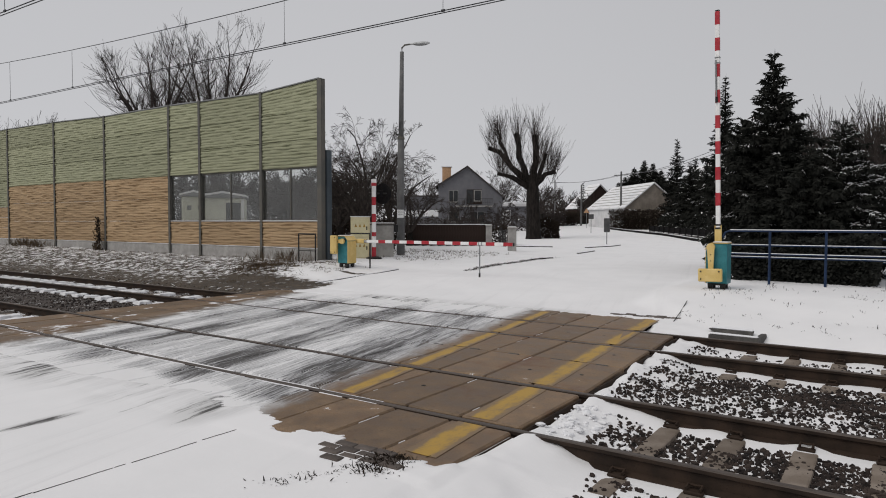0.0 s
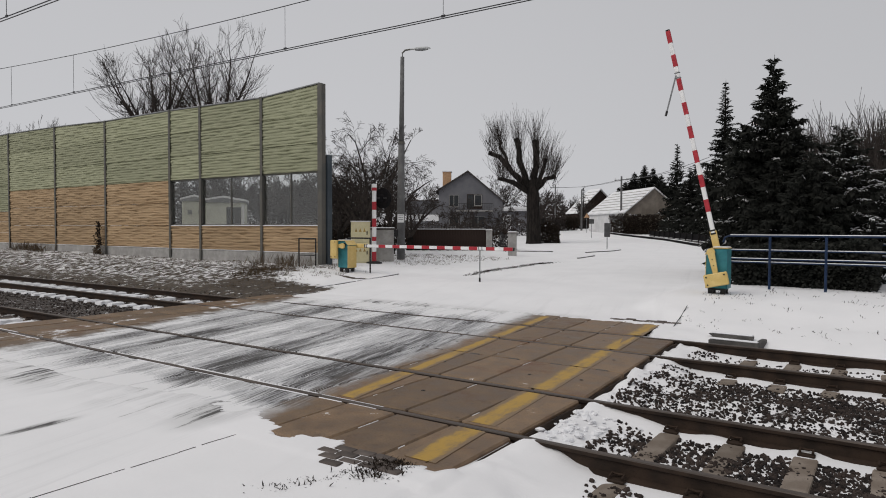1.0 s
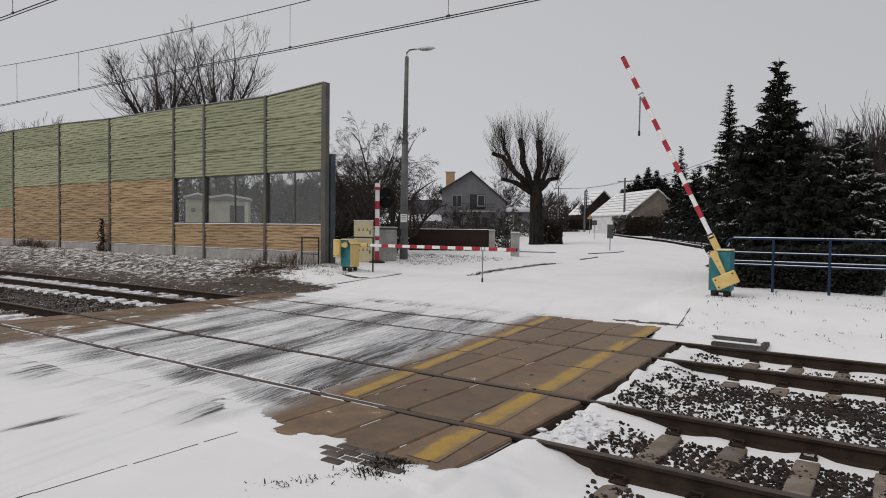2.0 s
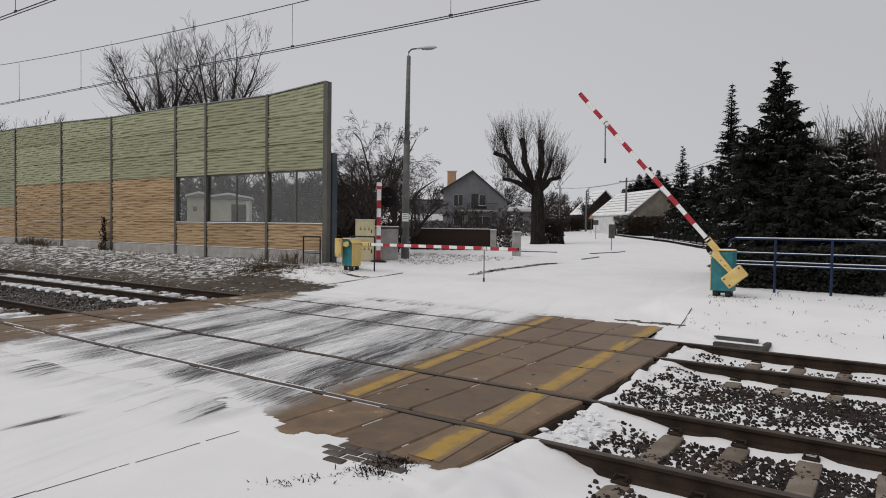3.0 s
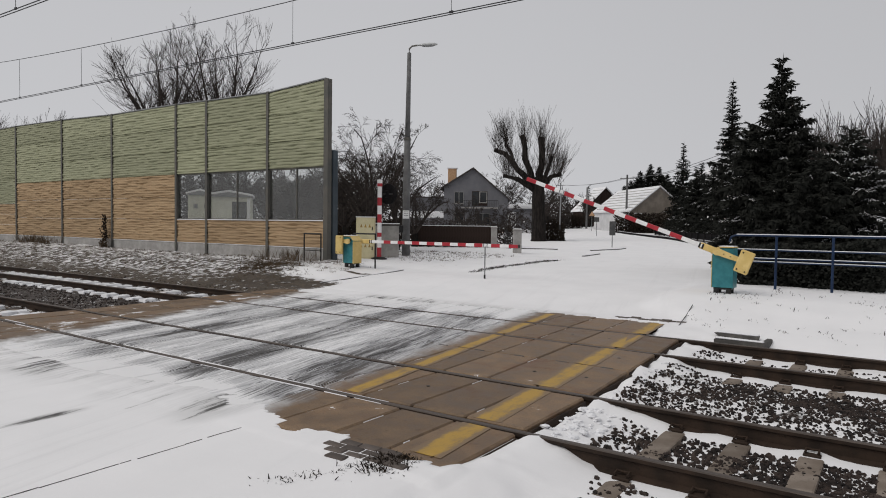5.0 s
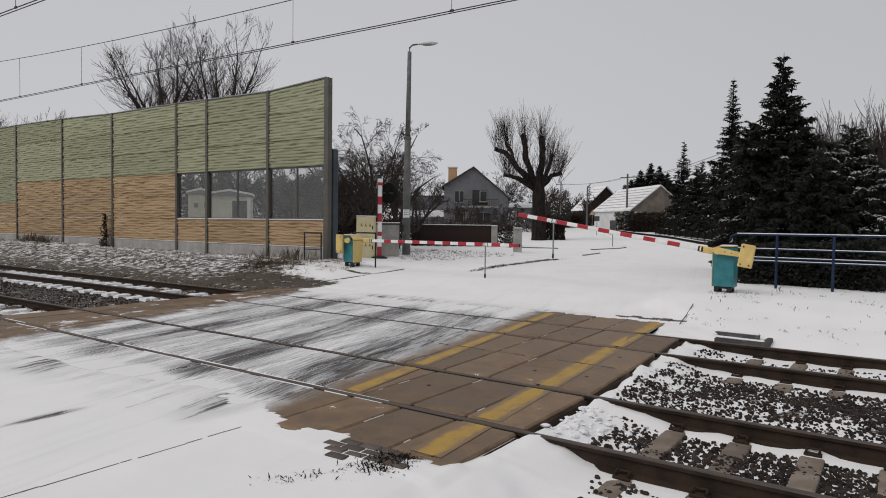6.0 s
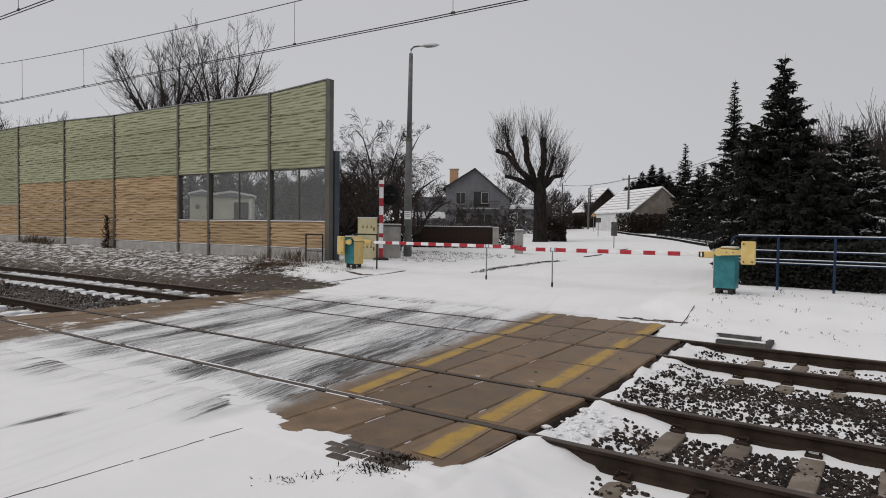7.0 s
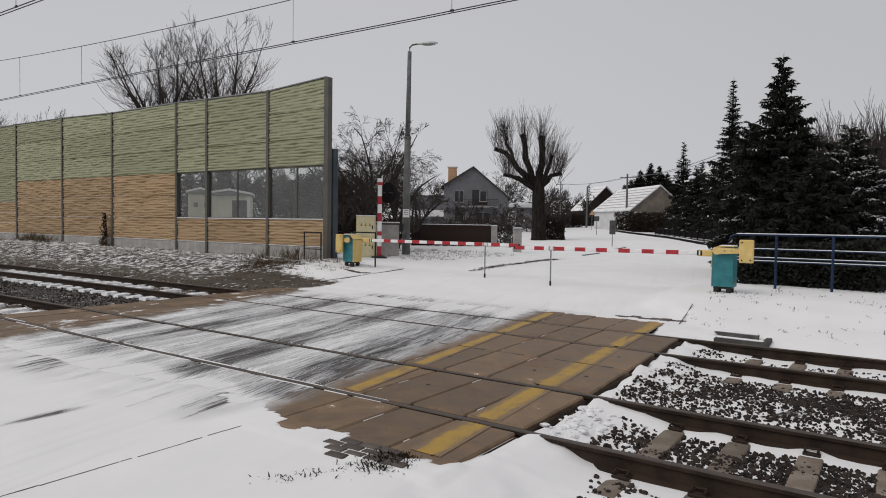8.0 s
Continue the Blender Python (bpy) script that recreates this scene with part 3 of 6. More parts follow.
def make_track(yc, label):
    tr = thing("railway_track", (0, yc, 0), label, "railway track", "tracks of the crossing")
    sl, cl = sleeper_mesh(), clip_mesh()
    for dy in (-0.7525, 0.7525):
        part("rail", rail_mesh(-120, 60), (M_RAIL, M_RAILTOP), tr, at=(0, dy, 0))
    pads = [[snow_pad(0.155, y0, y1, 10 * q + s) for s in range(4)] for q, (y0, y1) in enumerate(((-1.32, -0.86), (-0.10, 0.56), (0.90, 1.22)))]
    rnd = random.Random(8)
    spots = [(-1.72 + 0.575 * i) for i in range(-1, 22)] + [DECK_L - 0.4 - 0.6 * i for i in range(0, 60)]
    for x in spots:
        if x < DECK_R + 0.1 and x > DECK_L:
            continue
        s = part("sleeper", sl, M_SLEEPER, tr, at=(x, 0, 0))
        if x < DECK_L:
            for q in range(3):
                if rnd.random() < 0.88:
                    part("snow_pad", pads[q][rnd.randrange(4)], M_SNOW, s, at=(rnd.uniform(-0.03, 0.03), 0, rnd.uniform(-0.012, 0.012)))
        if -19 < x < 5:
            for dy in (-0.7525, 0.7525):
                for turn in (0, 180):
                    part("rail_clip", cl, M_RAIL, s, at=pose(0, dy, 0, 0, 0, turn))
    return tr


make_track((R4 + R3) / 2, "rusty steel railway track on concrete sleepers in snowy ballast")
make_track((R2 + R1) / 2, "rusty steel railway track beside the grassy bank")


# ---- crossing deck of slabs ----
SLAB = 0.636


def slab_mesh(w, l, skew):
    g = Geo()
    g.box(-w / 2, w / 2, -l / 2, l / 2, -0.13, 0.0, bevel=0.016)
    g.v = [(x - skew * y, y, z) for x, y, z in g.v]
    return g.mesh("slab", M_DECK)


def make_deck():
    deck = new("crossing_deck")
    tagged(deck, "brown rubber crossing slabs with a worn yellow-edged footway", "level crossing", kind="structure")
    rows = [(NEAR_EDGE, R4 - 0.07), (R4 + 0.09, R3 - 0.09), (R3 + 0.07, 7.965), (7.985, R2 - 0.07), (R2 + 0.09, R1 - 0.09), (R1 + 0.07, FAR_EDGE)]
    rnd = random.Random(4)
    eye = Geo().tube([(0, 0, -0.03), (0, 0, 0.0035)], [0.026, 0.024], 8).mesh("lifting_eye", M_BLACK)
    for q, (y0, y1) in enumerate(rows):
        yc = (y0 + y1) / 2
        skew = 0.05 if yc > 6.6 else 0.0
        me = slab_mesh(SLAB - 0.014, y1 - y0, skew)
        xe = deck_edge(yc) - (0.68 if q == 5 else 0.0)
        for i in range(17 if q < 5 else 16):
            x = xe - SLAB * (i + 0.5)
            part("slab", me, M_DECK, deck, at=pose(x, yc, 0.001 + rnd.uniform(-0.004, 0.003), rnd.uniform(-0.15, 0.15), rnd.uniform(-0.25, 0.25), 0))
            if i < 5 and q in (1, 2, 3, 4) and rnd.random() < 0.5:
                part("lifting_eye", eye, M_BLACK, deck, "dark lifting eye", at=(x + rnd.uniform(-0.03, 0.03), yc + rnd.uniform(-0.06, 0.06), 0))
            if i < 6 and q == 2:
                part("joint_plug", Geo().box(-0.085, 0.085, -0.022, 0.03, -0.06, 0.003, bevel=0.012), M_DARKCONC, deck, at=(x, y1 + 0.01, 0))
        # added dark rust-brown strip that paints the shaded, dirty slab side at the free end
        part("edge_shade_strip", Geo().box(xe + 0.004, xe + 0.03, y0 + 0.03, y1 - 0.03, -0.16, -0.03, bevel=0.006), M_RAIL, deck, "dark rust-brown strip standing in for the shaded slab side")
    # snow packed into the flangeways of the carriageway, in broken lengths
    for yr, gap, top in ((R4, 0.22, -0.003), (R3, 2.6, -0.018), (R2, 0.8, -0.012), (R1, 2.2, -0.018)):
        for sgn in (-1, 1):
            x = DECK_L + rnd.uniform(0, 1)
            end = -4.9 if yr > R4 else -4.3
            while x < end:
                ln = rnd.uniform(0.25, 1.5)
                y0 = yr + sgn * 0.060
                hw = rnd.uniform(0.007, 0.014)
                part("flangeway_snow", Geo().box(x, min(x + ln, end + 0.1), y0 - hw, y0 + hw, -0.08, top + rnd.uniform(-0.012, 0.004), bevel=0.006), M_SNOW, deck)
                x += ln + gap * rnd.uniform(0.1, 1.4)
    # snow caught in the joints of the footway
    for q, (y0, y1) in enumerate(rows):
        skew = 0.05 if y0 > 6.5 else 0.0
        yc = (y0 + y1) / 2
        for i in range(1, 6):
            y = y0 + rnd.uniform(0, 0.3)
            while y < y1 - 0.1:
                ln = rnd.uniform(0.03, 0.28)
                if rnd.random() < (0.42 if i > 2 else 0.16):
                    x = deck_edge(yc) - (0.68 if q == 5 else 0.0) - SLAB * i - skew * (y + ln / 2 - yc)
                    part("joint_snow", Geo().box(x - 0.004, x + 0.004, y, min(y + ln, y1), -0.05, -0.006), M_SNOW, deck)
                y += ln + rnd.uniform(0.02, 0.3)
    lines = [(-2.98, 4.05, -3.70, 12.3, 0.23), (-4.74, 5.1, -5.82, 12.2, 0.19)]
    for xa, ya, xb, yb, w in lines:
        for y0, y1 in rows:
            a, b = max(y0 + 0.015, ya), min(y1 - 0.015, yb)
            if b - a < 0.1:
                continue
            f = lambda y: xa + (xb - xa) * (y - ya) / (yb - ya)
            g = Geo()
            for y in (a, b):
                for k in (-0.5, -0.2, 0.2, 0.5):
                    g.v.append((f(y) + k * w * 1.3, y, 0.0045))
            g.v += [(x, y, 0.002) for x, y, z in g.v]
            g.f += [(k, k + 1, k + 5, k + 4) for k in range(3)] + [(0, 4, 12, 8), (3, 11, 15, 7), (0, 8, 9, 10, 11, 3, 2, 1), (4, 5, 6, 7, 15, 14, 13, 12)]
            g = g.mesh("painted_line", M_YELLOWLINE)
            g.attributes.new("rim", "FLOAT", "POINT").data.foreach_set("value", [1, 0, 0, 1] * 4)
            part("painted_line", g, M_YELLOWLINE, deck, "worn yellow paint line")
    return deck


make_deck()


# ---- noise barrier ----
WALL_Y = 16.92
POSTS = [-17.0, -20.12, -23.97, -26.15, -31.46, -36.45, -41.9, -47.3, -52.6]
TOPS = [6.96, 6.78, 6.84, 6.89, 6.9, 7.05, 7.12, 7.1, 7.1]


def ribbed_panel(length, height, seed, mat, name, wave=0.17, tilt=0.0):
    """A sound panel with horizontal, slightly wavy ribs in relief on its front, facing -y."""
    g = Geo()
    nx, nz = max(int(length / 0.11), 4), max(int(height / 0.0165), 12)
    for j in range(nz + 1):
        z = height * j / nz
        for i in range(nx + 1):
            x = -length / 2 + length * i / nx
            ph = z / 0.116 + wave * math.sin(x * 2.9 + 2.4 * math.floor(z / 0.116 + seed)) + 0.5 * wave * math.sin(x * 7.3 + 1.7 * math.floor(z / 0.116)) + seed
            rib = abs((ph % 1.0) - 0.5) * 2
            row = math.floor(ph)
            lift = 0.30 + 0.70 * min(max(0.5 + 1.5 * noise.noise((x * 1.9 + row * 3.7, row * 1.3, seed)), 0), 1)
            y = 0.0 if j in (0, nz) else -0.058 * lift * (1 - rib ** 3.6)
            g.v.append((x, y, z))
    for j in range(nz):
        for i in range(nx):
            a = j * (nx + 1) + i
            g.f.append((a, a + 1, a + nx + 2, a + nx + 1))
            g.mi.append(0)
    g.box(-length / 2, length / 2, 0.001, 0.11, 0.004, height - 0.004)
    g.v = [(x, y, z + tilt * x * z / height) for x, y, z in g.v]
    return g.mesh(name, mat)


def make_noise_wall():
    w = thing("noise_barrier", (0, WALL_Y, 0), "tall noise barrier of green and tan ribbed panels between steel posts", "noise barrier")
    for i, (x, top) in enumerate(zip(POSTS, TOPS)):
        g = Geo()
        if i == 0:
            for s in (-0.11, 0.07):
                g.box(-0.11, 0.11, s, s + 0.018, 0.1, top, bevel=0.004)
            g.box(-0.012, 0.012, -0.09, 0.07, 0.1, top - 0.01)
            g.box(0.09, 0.11, -0.091, 0.069, 0.1, top - 0.01)
            part("post", g, M_POST, w, "dark grey steel end post", at=(x + 0.04, 0.03, 0))
            g = Geo().box(-0.12, 0.12, -0.12, 0.12, 0.0, 4.44, bevel=0.012)
            part("post", g, M_ENDPOST, w, "lower blue-grey post beside the end post", at=(x + 0.08, 0.28, 0))
            continue
        for s in (-0.11, 0.09):
            g.box(-0.07, 0.07, s, s + 0.018, 0.1, top + 0.05, bevel=0.004)
        g.box(-0.008, 0.008, -0.095, 0.095, 0.1, top + 0.05)
        part("post", g, M_POST, w, at=(x, 0.03, 0))
    for i in range(len(POSTS) - 1):
        x1, x0 = POSTS[i] - 0.02, POSTS[i + 1] + 0.02
        ln, xc = x1 - x0, (x0 + x1) / 2
        zb, top = 0.9, (TOPS[i] + TOPS[i + 1]) / 2
        g = Geo()
        g.box(-ln / 2, ln / 2, 0, 0.13, -0.3, 0.88, bevel=0.01)
        part("plinth", g, M_CONCRETE, w, "grey concrete plinth slab", at=(xc, -0.02, 0))
        g = Geo()
        g.box(-ln / 2, ln / 2, -0.03, 0.10, 0.882, 0.905, bevel=0.008)
        part("snow_ledge", g, M_SNOW, w, "thin line of snow on the plinth", at=(xc, -0.015, 0))
        split = 3.86 if i < 6 else 2.7
        gh = (top - split) / 3
        part("coping", Geo().box(-ln / 2, ln / 2, -0.05, 0.125, 0.002, 0.05, bevel=0.01), M_GALV, w, "grey metal coping", at=pose(xc, 0, top, 0, -math.degrees((TOPS[i] - TOPS[i + 1]) / ln), 0))
        for k in range(3):
            part("panel", ribbed_panel(ln, gh - 0.008, k * 0.37 + i * 0.2, M_GREENP, "panel", 0.11, (TOPS[i] - TOPS[i + 1]) / ln if k == 2 else 0.0), M_GREENP, w, "green ribbed sound panel", at=(xc, 0, split + gh * k))
        if i < 3:
            part("panel", ribbed_panel(ln, 0.965, i * 0.3, M_TANP, "panel"), M_TANP, w, "tan ribbed sound panel", at=(xc, 0, 0.905))
            part("snow_ledge", Geo().box(-ln / 2, ln / 2, -0.06, 0.06, 1.873, 1.905, bevel=0.01), M_SNOW, w, "snow on the window ledge", at=(xc, 0, 0))
            n = 1 if i == 2 else 2
            pw = ln / n
            win = part("window", Geo().box(-ln / 2, ln / 2, 0, 0.06, 3.80, 3.858), M_POST, w, "clear acrylic window strip", at=(xc, 0.02, 0))
            part("window_sill", Geo().box(-ln / 2, ln / 2, 0, 0.06, 1.907, 1.94), M_POST, win)
            for k in range(n):
                xa, xb = -ln / 2 + pw * k, -ln / 2 + pw * (k + 1)
                pane = part("pane", Geo().box(xa + 0.02, xb - 0.02, 0.02, 0.035, 1.941, 3.799), M_PANE, win)
                pane.visible_shadow = False
                part("mullion", Geo().box(xb - 0.025, xb + 0.025, -0.01, 0.058, 1.941, 3.799, bevel=0.006), M_POST, win)
        else:
            th = (split - 0.905) / 3
            for k in range(3):
                part("panel", ribbed_panel(ln, th - 0.008, k * 0.29 + i * 0.3, M_TANP, "panel"), M_TANP, w, "tan ribbed sound panel", at=(xc, 0, 0.905 + th * k))


make_noise_wall()


# ---- level crossing barriers ----
BOOM_ANGLE = [(0, 88.8), (0.5, 82.0), (1, 77.1), (1.5, 70.5), (2.25, 59.9), (3, 48.8), (3.5, 41.0), (4, 33.35), (4.5, 26.2), (5.25, 17.2), (6, 9.3), (6.5, 4.6), (6.9, 0.2), (7.1, -0.4), (7.3, -0.2), (8, -0.4)]
LEG_SWING = [(0, -2), (0.5, 4), (1, 13.5), (1.5, -10.5), (2.25, 6), (3, -1), (3.5, -3), (4, 12.7), (4.5, -3), (5.25, 4), (6, 0), (6.5, 1), (6.9, -1), (7.1, 0), (7.3, 0), (8, 0)]


def make_barrier(at, s, length, hinge, label):
    """s: +1 for a boom that reaches towards -x, -1 for +x. Built for +1 and mirrored in its numbers."""
    e = thing("crossing_barrier", at, label, "crossing barrier", "barriers of the level crossing")
    piv = Vector((-0.06 * s, 0, 0.86))

    def bx(g, x0, x1, *r, **k):
        a, b = sorted((x0 * s, x1 * s))
        return g.box(a, b, *r, **k)
    # housing: chamfered towards the road
    poly = [(-0.215, 0.14), (0.215, 0.14), (0.215, 1.01), (-0.08, 1.01), (-0.215, 0.87)]
    poly = [(x * s, z) for x, z in poly]
    part("housing", Geo().prism(poly, -0.2, 0.2), M_TEAL, e, "teal enamelled drive housing")
    part("side_plate", bx(Geo(), 0.216, 0.228, -0.215, 0.215, 0.13, 1.01, bevel=0.004), M_TEAL if s > 0 else M_YEL, e)
    part("front_plate", bx(Geo(), -0.228, -0.216, -0.215, 0.215, 0.13, 0.86, bevel=0.004), M_YEL, e, "yellow side plate")
    roofp = [(-0.235, 0.88), (-0.095, 1.025), (0.235, 1.025), (0.235, 1.04), (-0.105, 1.04), (-0.25, 0.89)]
    part("cover", Geo().prism([(x * s, z) for x, z in roofp], -0.22, 0.22), M_YEL, e, "yellow cover plate")
    part("snow_cap", bx(Geo(), -0.08, 0.225, -0.2, 0.2, 1.041, 1.062, bevel=0.009), M_SNOW, e, "thin snow on the cover")
    g = Geo()
    for x in (-0.13, 0.13):
        for y in (-0.13, 0.13):
            bx(g, x - 0.05, x + 0.05, y - 0.05, y + 0.05, -0.06, 0.11, bevel=0.01)
    bx(g, -0.185, 0.185, -0.18, 0.18, 0.09, 0.138, bevel=0.01)
    part("base_frame", g, M_BLACK, e, "black steel feet")
    part("shaft", Geo().tube([piv + Vector((-0.04 * s, -0.258, 0.05)), piv + Vector((0, 0.24, 0))], 0.05, 12), M_BLACK, e)
    # boom on the far side of the housing
    boom = part("boom", Geo().box(*sorted((-0.50 * s, -length * s)), -0.035, 0.035, -0.048, 0.048, bevel=0.012), M_WHITE, e, "white boom with red bands", at=piv + Vector((0, 0.27, 0)))
    b0 = length - 0.004
    k = 0
    while b0 > 0.95:
        part("red_band", Geo().box(*sorted((-b0 * s, -(b0 - 0.305) * s)), -0.038, 0.038, -0.051, 0.051, bevel=0.01), M_RED, boom, "red reflective band")
        b0 -= (0.585 if k != 3 else 0.575)
        k += 1
    part("boom_root", Geo().box(*sorted((-0.58 * s, 0.10 * s)), -0.03, 0.03, -0.075, 0.075, bevel=0.02), M_YEL, boom, "yellow boom holder")
    part("tip_cap", Geo().box(*sorted((-length * s, -(length + 0.03) * s)), -0.037, 0.037, -0.05, 0.05, bevel=0.012), M_BLACK, boom, "black end cap")
    for dx in (0.50, 0.575):
        part("root_clamp", Geo().box(-dx * s - 0.02, -dx * s + 0.02, -0.042, 0.042, -0.06, 0.06, bevel=0.006), M_BLACK, boom, "black boom clamp")
    for dx in (-0.06, 0.06):
        part("clamp", Geo().box((-hinge + dx) * s - 0.012, (-hinge + dx) * s + 0.012, -0.045, 0.045, -0.058, 0.058, bevel=0.004), M_GALV, boom)
    g = Geo().tube([(0, 0, 0.0), (0, 0, -0.94)], 0.019, 8)
    leg = part("support_leg", g, M_GALV, boom, "hanging steel support leg", at=Vector((-hinge * s, -0.05, -0.03)))
    leg_foot = Geo().tube([(0, 0, -0.83), (0, 0, -0.95)], 0.028, 8)
    foot = part("rubber_foot", leg_foot, M_BLACK, boom, "black rubber foot", at=Vector((-hinge * s, -0.05, -0.03)))
    # counterweight arm on the near side: a tapered lever with a wide block at its end
    hub = piv + (Vector((-0.04, -0.29, 0.08)) if s > 0 else Vector((0, -0.29, 0)))
    far, low, high = (0.47, -0.25, 0.25) if s > 0 else (0.16, -0.42, 0.19)
    lever = [(0.0, 0.075), (far + 0.05, 0.048), (far + 0.05, -0.048), (0.0, -0.075)]
    g = Geo().prism([(x * s, z) for x, z in lever], -0.03, 0.03)
    g.tube([(0, -0.034, 0), (0, 0.034, 0)], 0.088, 16)
    arm = part("counterweight_arm", g, M_YEL, e, "yellow counterweight arm", at=hub)
    part("counterweight", Geo().box(*sorted((far * s, (far + 0.29) * s)), -0.12, -0.036, low, high, bevel=0.02), M_YEL, arm, "yellow steel counterweight block")
    part("bolt", Geo().tube([(0, -0.05, 0), (0, -0.031, 0)], 0.018, 8), M_YEL, arm)
    for dx, dz in ((0.06, low + 0.06), (0.23, low + 0.06), (0.06, high - 0.06)):
        part("bolt", Geo().tube([((far + dx) * s, -0.135, dz), ((far + dx) * s, -0.121, dz)], 0.018, 6), M_BLACK, arm)
    for dx in (0.16, 0.30):
        part("bolt", Geo().tube([(dx * s, -0.045, 0), (dx * s, -0.031, 0)], 0.012, 6), M_BLACK, arm)
    return e, boom, leg, arm, piv, foot


BAR_R = make_barrier((-3.22, 15.60, 0.35), 1, 5.40, 4.30, "teal and yellow crossing barrier beside the blue railing, boom closing")
BAR_L = make_barrier((-15.04, 16.2, 0.35), -1, 6.08, 5.0, "teal and yellow crossing barrier beside the noise wall, boom lowered")


def motions():
    e, boom, leg, arm, piv, foot = BAR_R
    walk(boom, [(t, pose(piv.x, piv.y + 0.27, piv.z, 0, a, 0)) for t, a in BOOM_ANGLE])
    walk(arm, [(t, pose(piv.x - 0.04, piv.y - 0.29, piv.z + 0.08, 0, a, 0)) for t, a in BOOM_ANGLE])
    for o in (leg, foot):
        walk(o, [(t, pose(-4.30, -0.05, -0.03, 0, w - a, 0)) for (t, a), (_, w) in zip(BOOM_ANGLE, LEG_SWING)])
    for o in (BAR_L[2], BAR_L[5]):
        o.matrix_basis = pose(5.0, -0.05, -0.03)


# ---- trees ----
def branchy(g, rnd, p, d, length, r, depth, lean=0.25, up=0.15, kids=(3, 5), thin=0.006, droop=0.0, spread=0.75):
    """A limb of a bare tree with its side limbs, as tapered tubes."""
    steps = 4 if depth > 1 else 3
    pts, rad = [p.copy()], [r]
    q, dd = p.copy(), d.normalized()
    end = max(r * 0.42, thin)
    for i in range(steps):
        dd = (dd + Vector((rnd.gauss(0, lean), rnd.gauss(0, lean), rnd.gauss(0, lean) + up - droop * (i / steps))) * 0.5).normalized()
        q = q + dd * (length / steps)
        pts.append(q.copy())
        rad.append(r + (end - r) * (i + 1) / steps)
    g.tube(pts, rad, 6 if r > 0.05 else (4 if r > 0.02 else 3), caps=False)
    if depth <= 0:
        return
    n = rnd.randint(*kids)
    for k in range(n):
        t = rnd.uniform(0.3, 1.0) if k else 1.0
        i = min(int(t * steps), steps - 1)
        f = t * steps - i
        base = pts[i].lerp(pts[i + 1], min(f, 1))
        axis = (pts[i + 1] - pts[i]).normalized()
        side = axis.orthogonal().normalized()
        side.rotate(Matrix.Rotation(rnd.uniform(0, 2 * math.pi), 3, axis))
        nd = axis + side * rnd.uniform(0.35, 1.0) * spread
        rr = max((rad[i] * (1 - f) + rad[i + 1] * min(f, 1)) * rnd.uniform(0.5, 0.75), thin)
        branchy(g, rnd, base, nd, length * rnd.uniform(0.55, 0.82), rr, depth - 1, lean, up, kids, thin, droop, spread)


def bough(g, r, p, d, ln, rad, level, rise, sag, kids, wig, thin, ratio, angle):
    """A long limb that keeps its line, with side branches along it that get shorter towards its tip."""
    n = 8 if level > 1 else (5 if level == 1 else 3)
    pts, rr = [p.copy()], [rad]
    q, dd = p.copy(), d.normalized()
    for i in range(n):
        f = (i + 1) / n
        dd = (dd + Vector((r.gauss(0, wig), r.gauss(0, wig), r.gauss(0, wig) + rise - sag * f))).normalized()
        q = q + dd * (ln / n)
        pts.append(q.copy())
        rr.append(max(rad * (1 - 0.82 * f), thin))
    g.tube(pts, rr, 6 if rad > 0.05 else (4 if rad > 0.022 else 3), caps=False)
    if level <= 0:
        return
    for k in range(kids):
        t = 0.2 + 0.78 * (k + r.random()) / kids
        i = min(int(t * n), n - 1)
        axis = (pts[i + 1] - pts[i]).normalized()
        side = axis.orthogonal().normalized()
        side.rotate(Matrix.Rotation(r.uniform(0, 2 * math.pi), 3, axis))
        bough(g, r, pts[i].lerp(pts[i + 1], t * n - i), axis + side * r.uniform(*angle), ln * r.uniform(*ratio) * (1.2 - 0.7 * t),
              max(rr[i] * 0.40, thin), level - 1, rise, sag, kids, wig * 1.12, thin, ratio, angle)


def spread_tree(at, height, seed, label, fork, trunk, limbs, flare, rise, sag, kids, thin, name="bare_tree", level=3, wig=0.07, ratio=(0.36, 0.60), angle=(0.6, 1.1)):
    e = thing(name, at, label, "tree")
    r = random.Random(seed)
    fz = height * fork
    part("trunk", Geo().tube([(0, 0, -0.3), (0.03, 0, fz * 0.5), (0, 0.04, fz)], [trunk * 1.3, trunk, trunk * 0.85], 9), M_BARK, e, smooth=True)
    g = Geo()
    for s in range(limbs):
        a = 2 * math.pi * (s + 0.6 * r.random()) / limbs
        k = flare * r.uniform(0.25, 1.35)
        d = Vector((math.cos(a) * k, math.sin(a) * k, 1.0))
        bough(g, r, Vector((0, 0, fz - r.uniform(0.05, 0.18) * fz)), d, (height - fz) * r.uniform(0.85, 1.1) / (1 + 0.15 * k), trunk * r.uniform(0.4, 0.62), level, rise, sag, kids, wig, thin, ratio, angle)
    part("crown", g, M_TWIG, e, "bare fine-twigged branches")
    return e


